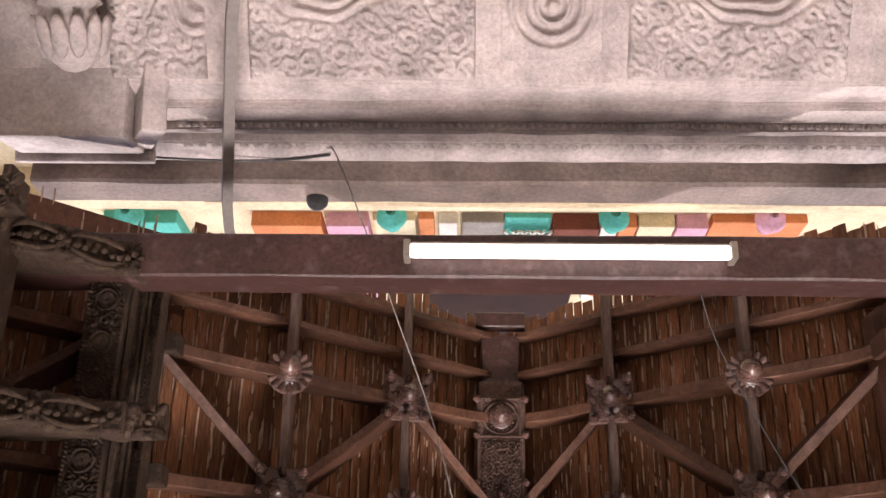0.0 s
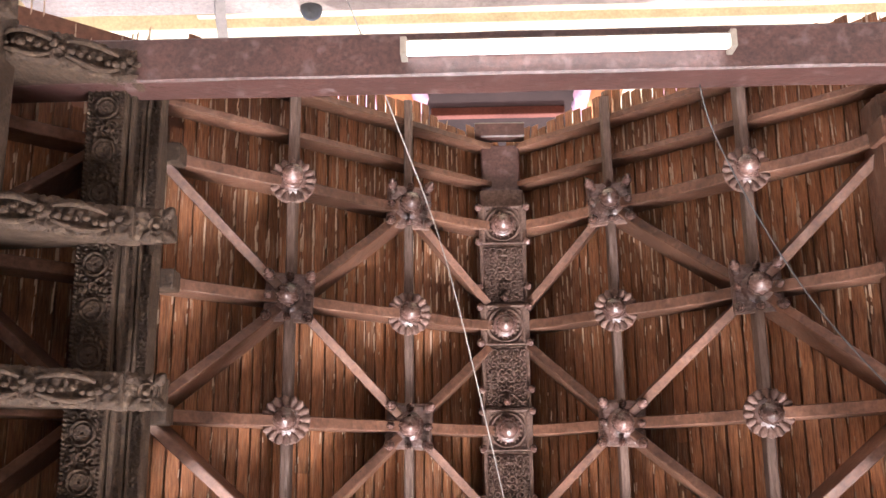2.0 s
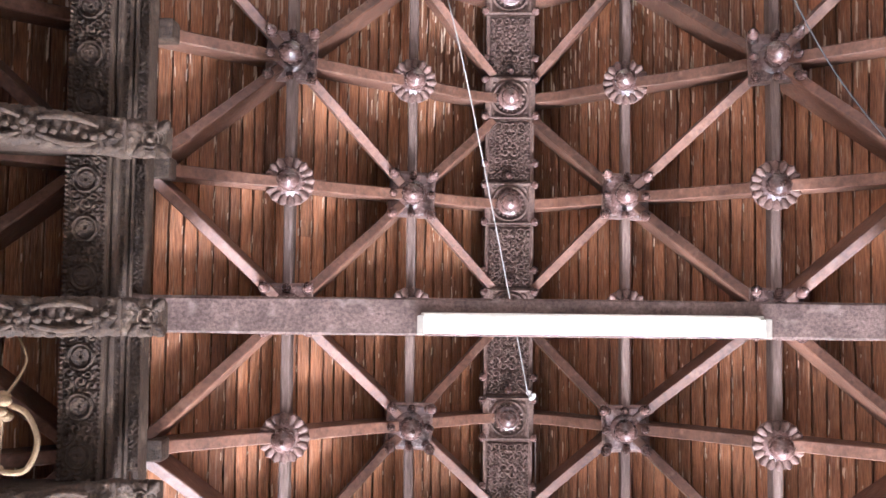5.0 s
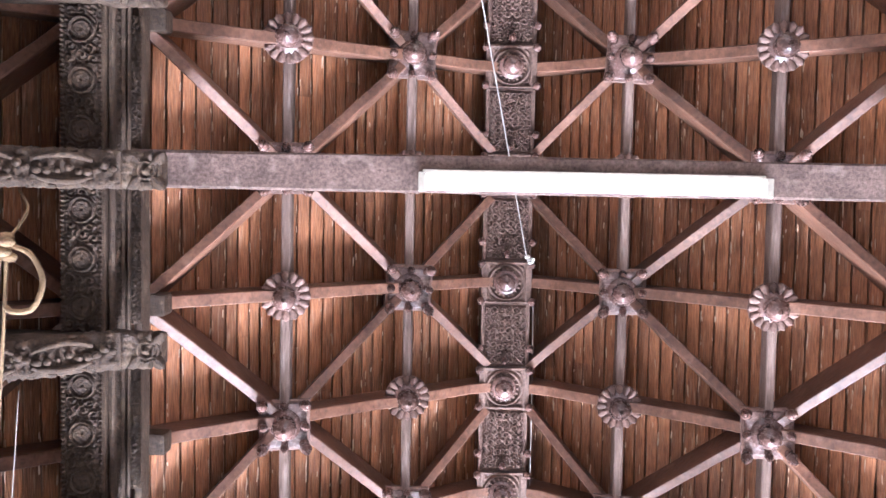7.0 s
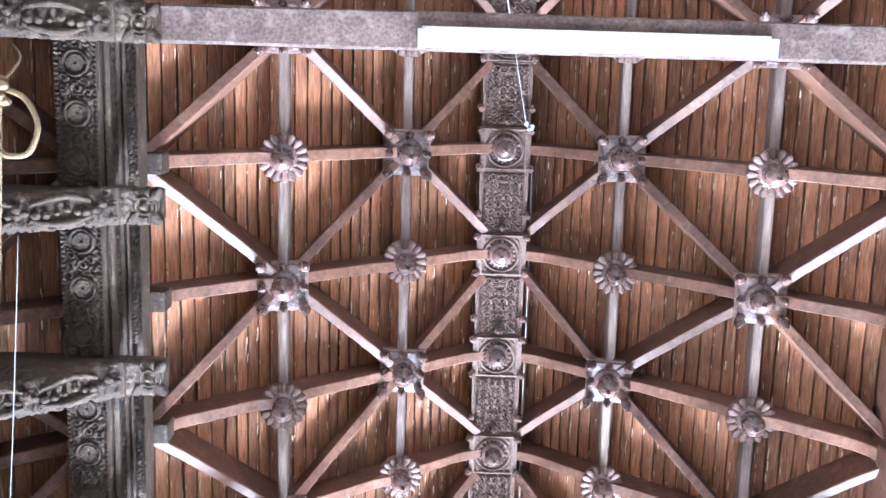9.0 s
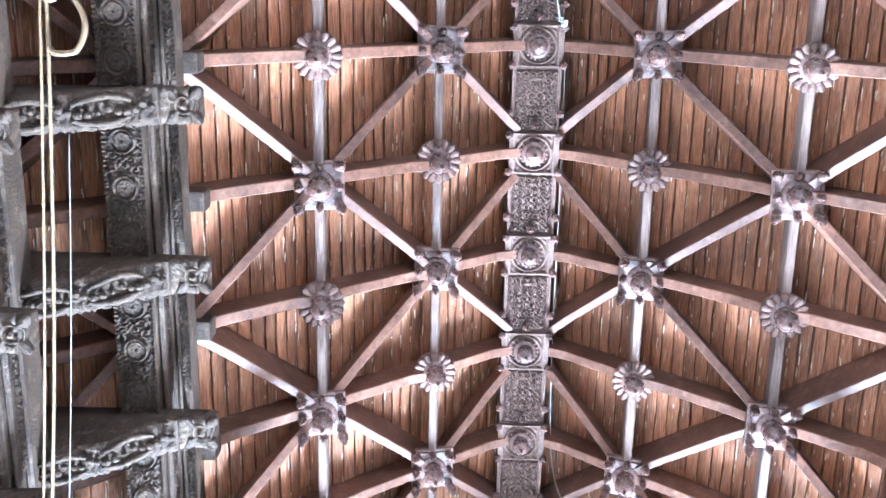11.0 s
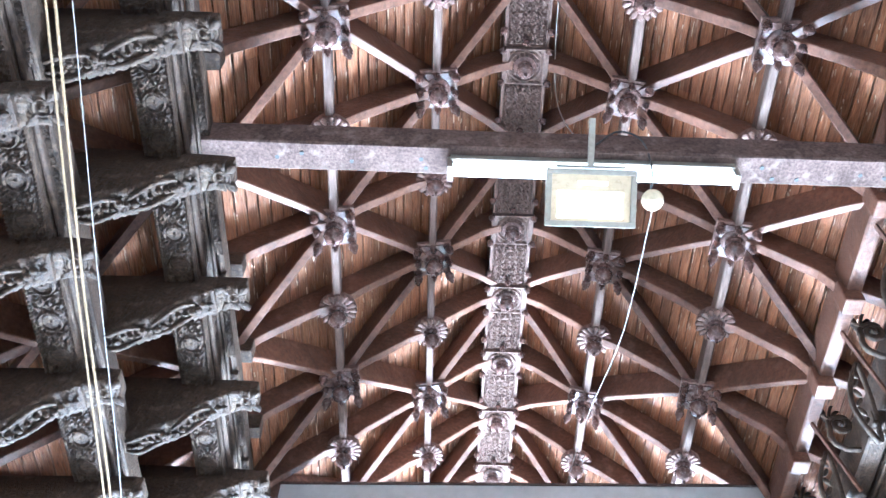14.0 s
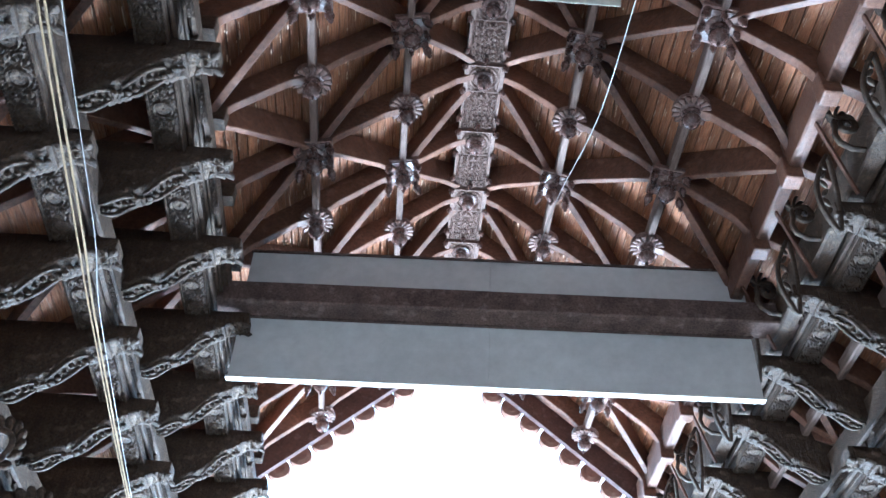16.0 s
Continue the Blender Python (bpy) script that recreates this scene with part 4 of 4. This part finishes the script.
PET.polygons.foreach_set("use_smooth", [True] * len(PET.polygons))
for k in range(12):
    share("petal", PET, lotus, pose(0, 0, 0, 0, 0, 30 * k) @ pose(0.125, 0, 0.05, 0, -12, 0))
tagged(lotus, "carved stone lotus bracket beside the cornice", "bracket")
blk = empty("stone_block", pose(-1.83, -2.42, 5.12, 14, 0, 0))
part("block", box(-0.27, 0.27, -0.2, 0.1, -0.12, 0.16, 0.02), STONE, blk)
part("corner_piece", at(box(-0.05, 0.05, -0.2, 0.08, -0.2, 0.22, 0.015), pose(0.30, 0, 0.04, 0, -28, 0)), STONE, blk)
part("cap", box(-0.3, 0.3, -0.2, 0.13, 0.17, 0.21, 0.012), STONE, blk)
tagged(blk, "stepped stone block at the end of the cornice", "stone block")
bm = bmesh.new()
add_lathe(bm, [(0.001, -0.05), (0.03, -0.045), (0.048, -0.02), (0.052, 0.0), (0.05, 0.02), (0.03, 0.03)], 18, pose(-0.90, -2.39, slope(-2.39, 2.06), 40, 0, 0))
tagged(link("dark_bulb", bm, BLACKWIRE, smooth=True), "small dark round lamp on the cornice's edge", "lamp")

# conduit up the cornice
bm = bmesh.new()
add_tube(bm, [(-1.04, -2.60, 4.50), (-1.07, -2.55, 4.62), (-1.15, -2.36, 5.03), (-1.19, -2.25, 5.25), (-1.22, -2.19, 5.40), (-1.24, -2.13, 5.56), (-1.25, -2.10, 5.8)], 0.03, 4)
tagged(link("conduit", bm, PIPE), "grey conduit pipe running up the stone cornice", "pipe")

# unseen wall under the cornice, added to shut out light from the back
tagged(link("back_light_wall", box(-3.9, 3.9, -3.75, -3.33, 0, prof[0][1] - 0.45), STONE), "plain stone wall under the cornice, unseen, added to keep back light out", "wall", kind="structure")

# painted tower behind, in the sun
TY = -4.9
tower = empty("painted_tower", pose(0, TY, 0))
part("storey", box(-7, 7, -1.5, 0, 0, 14.5), PAINTED["cream"], tower, "cream painted wall")


def rise(s, y=0.0):
    """A height on the tower that is seen from the hall's floor at that steepness."""
    return slope(TY + y, s)


def bump_row(name, cname, x0, x1, za, zb, out):
    part(name, box(x0, x1, -0.02, out, za, zb, 0.02), PAINTED[cname], tower, cname + " painted moulding")


for za, zb, cname, out in ((2.06, 2.115, "cream", 0.34),):
    part("ledge", box(-7, 7, -0.02, out, rise(za, out), rise(zb, out), 0.02), PAINTED[cname], tower, cname + " painted ledge")
tr = random.Random(12)
spans = [(-4.1, -3.3, "teal"), (-2.5, -1.75, "orange"), (-1.7, -1.25, "pink"), (-1.2, -0.75, "cream"), (-0.72, -0.55, "orange"), (-0.5, -0.3, "white"), (-0.25, 0.2, "grey"), (0.72, 1.2, "maroon"), (1.22, 1.4, "white"), (1.42, 1.6, "orange"), (1.62, 2.0, "cream"), (2.02, 2.35, "pink"), (2.4, 3.4, "orange")]
for a, b2, cname in spans:
    bump_row("pilaster", cname, a, b2, rise(2.12), rise(2.6) if abs(a - 0.1) > 1.1 else rise(2.3), tr.uniform(0.08, 0.22))
    if int(abs(a) * 10) % 3 and cname != "teal":
        continue
    bm = bmesh.new()
    xm = (a + b2) / 2
    add_lathe(bm, [(0.05, 0), (0.13, 0.05), (0.16, 0.14), (0.12, 0.24), (0.06, 0.3), (0.09, 0.34), (0.05, 0.42), (0.001, 0.46)], 14, pose(xm, 0.2, rise(2.115, 0.2)))
    part("finial", bm, PAINTED[["cream", "pink", "white", "teal", "orange"][int(abs(a) * 7) % 5]], tower, "painted pot-shaped finial", True)
# lattice window
for k in range(5):
    x = 0.24 + 0.09 * k
    for s in (-1, 1):
        part("lattice_bar", at(box(-0.011, 0.011, 0, 0.03, -0.16, 0.16), pose(x + 0.045, 0.12, rise(2.19), 0, 30 * s, 0)), PAINTED["white"], tower, "white lattice bar")
bump_row("lattice_back", "teal", 0.2, 0.70, rise(2.12), rise(2.3), 0.06)
# recess between two pink scrolls, higher up; its shade is painted near-black on a box
bump_row("recess", "shade", -0.72, 1.12, rise(2.31), rise(3.1), 0.10)
bump_row("lintel", "maroon", -0.62, 1.0, rise(2.50), rise(2.53), 0.2)
for s in (-1, 1):
    xm = 0.2 + s * 1.12
    bm = bmesh.new()
    add_lathe(bm, [(0.02, 0), (0.13, 0.06), (0.16, 0.25), (0.1, 0.4), (0.14, 0.52), (0.08, 0.7), (0.02, 0.8)], 14, pose(xm, 0.25, rise(2.40, 0.25)) @ Matrix.Scale(1.3, 4))
    part("scroll", bm, PAINTED["orange"], tower, "orange painted scroll", True)
    bm = bmesh.new()
    add_lathe(bm, [(0.02, 0), (0.07, 0.06), (0.09, 0.25), (0.06, 0.4), (0.08, 0.52), (0.02, 0.8)], 12, pose(xm - s * 0.2, 0.3, rise(2.42, 0.3)) @ Matrix.Scale(1.2, 4))
    part("scroll", bm, PAINTED["pink"], tower, "pink painted scroll", True)
tagged(tower, "brightly painted tower of stucco mouldings in the sun", "tower")

# ---- ropes and cords ----


def cord(name, pts, r, mat, label, cat, n=40, sag=0.0):
    pts = [Vector(p) for p in pts]
    out = []
    for i in range(len(pts) - 1):
        m = max(2, n // (len(pts) - 1))
        for k in range(m):
            s = k / m
            p0, p1, p2, p3 = pts[max(i - 1, 0)], pts[i], pts[i + 1], pts[min(i + 2, len(pts) - 1)]
            out.append(0.5 * ((2 * p1) + (p2 - p0) * s + (2 * p0 - 5 * p1 + 4 * p2 - p3) * s * s + (3 * p1 - p0 - 3 * p2 + p3) * s ** 3))
    out.append(pts[-1])
    bm = bmesh.new()
    add_tube(bm, out, r, 7)
    return tagged(link(name, bm, mat, smooth=True), label, cat)


cord("rope", [(-1.325, 0.22, 4.02), (-1.335, 0.56, 4.0), (-1.38, 1.17, 4.0), (-1.475, 2.12, 4.0), (-1.54, 2.99, 4.0), (-1.585, 3.5, 4.0), (-1.67, 4.91, 4.0), (-1.72, 6.2, 4.05)], 0.0044, ROPE, "pale coir rope stretched along the hall", "rope")
cord("rope", [(-1.34, 0.22, 4.02), (-1.355, 0.56, 4.0), (-1.40, 1.17, 3.99), (-1.495, 2.12, 4.0), (-1.562, 2.99, 4.0), (-1.60, 3.5, 4.0), (-1.685, 4.91, 4.01), (-1.735, 6.2, 4.05)], 0.0036, ROPE, "second pale coir rope stretched along the hall", "rope")
cord("cord", [(-1.30, 0.56, 4.02), (-1.345, 1.17, 4.02), (-1.435, 2.12, 4.02), (-1.50, 2.99, 4.0), (-1.565, 3.5, 4.0), (-1.66, 4.91, 4.0)], 0.0016, PIPE, "thin grey cord beside the coir ropes", "cord")
cord("rope_loop", [(-1.325, 0.22, 4.03), (-1.27, 0.24, 4.02), (-1.235, 0.30, 4.0), (-1.25, 0.36, 3.98), (-1.30, 0.37, 3.99), (-1.32, 0.36, 4.0)], 0.007, ROPE, "loose loop of coir rope at a knot", "rope")
bm = bmesh.new()
for k in range(5):
    add_ball(bm, pose(-1.33 + 0.008 * math.sin(k * 2), 0.20 + 0.012 * k, 4.02 + 0.006 * math.cos(k * 3)) @ Matrix.Diagonal((0.02, 0.012, 0.017, 1)), 2)
tagged(link("rope_knot", bm, ROPE, smooth=True), "thick knot tied in the coir rope", "knot")
cord("cord", [(-1.33, 0.21, 4.03), (-1.48, 0.15, 4.5), (-1.72, 0.10, 5.0)], 0.004, ROPE, "thin cord from the rope's knot to the beam", "cord")
cord("cord", [(-0.80, -2.43, 5.36), (-0.72, -2.27, 5.2), (-0.50, -1.75, 5.52), (-0.3, -1.23, 5.9), (-0.1, -0.4, 6.28), (0.07, 0.40, 6.46)], 0.0032, WIRE, "pale cord hanging slantwise under the ceiling", "cord")
bm = bmesh.new()
for k in range(6):
    add_ball(bm, pose(0.085 + 0.012 * math.sin(k * 2.1), 0.40 + 0.014 * math.cos(k * 1.7), 6.455 + 0.008 * k) @ Matrix.Diagonal((0.014, 0.011, 0.011, 1)), 1)
tagged(link("cord_knot", bm, PAINTED["white"], smooth=True), "white knotted cord end on the ridge board", "knot")
cord("cord", [(0.115, 0.6, 6.60), (0.118, 1.16, 6.56), (0.125, 2.28, 6.56), (0.16, 2.75, 6.45), (0.18, 2.42, 5.31)], 0.003, WIRE, "pale cord running beside the ridge board", "cord")
cord("cable", [(0.37, 2.37, 4.87), (0.36, 3.1, 4.98), (0.33, 3.9, 5.3), (0.31, 4.62, 5.5)], 0.0022, PIPE, "thin grey cable slung from the pulley to the far board", "cable")
cord("cable", [(0.37, 2.37, 4.95), (0.39, 2.34, 5.08), (0.37, 2.31, 5.25), (0.28, 2.30, 5.30), (0.18, 2.31, 5.2)], 0.004, BLACKWIRE, "dark looped cable over the tie beam", "cable")
bm = bmesh.new()
add_lathe(bm, [(0.001, -0.024), (0.02, -0.022), (0.036, -0.016), (0.042, -0.006), (0.042, 0.006), (0.036, 0.016), (0.02, 0.022), (0.001, 0.024)], 20, look((0.372, 2.38, 4.905), (-0.42, 0.37, 1.7)))
tagged(link("pulley", bm, PAINTED["cream"], smooth=True), "small round cream-coloured ceiling rose on a cable", "ceiling rose")
cord("cable", [(0.62, -1.75, 4.91), (0.75, -1.5, 5.2), (1.1, -0.9, 5.35), (1.5, -0.3, 5.2)], 0.003, BLACKWIRE, "thin black cable from the tube lamp", "cable")
cord("cable", [(-2.0, -2.36, 5.22), (-1.5, -2.40, 5.40), (-1.05, -2.43, 5.47), (-0.8, -2.44, 5.44)], 0.005, BLACKWIRE, "black cable drooping along the cornice", "cable")
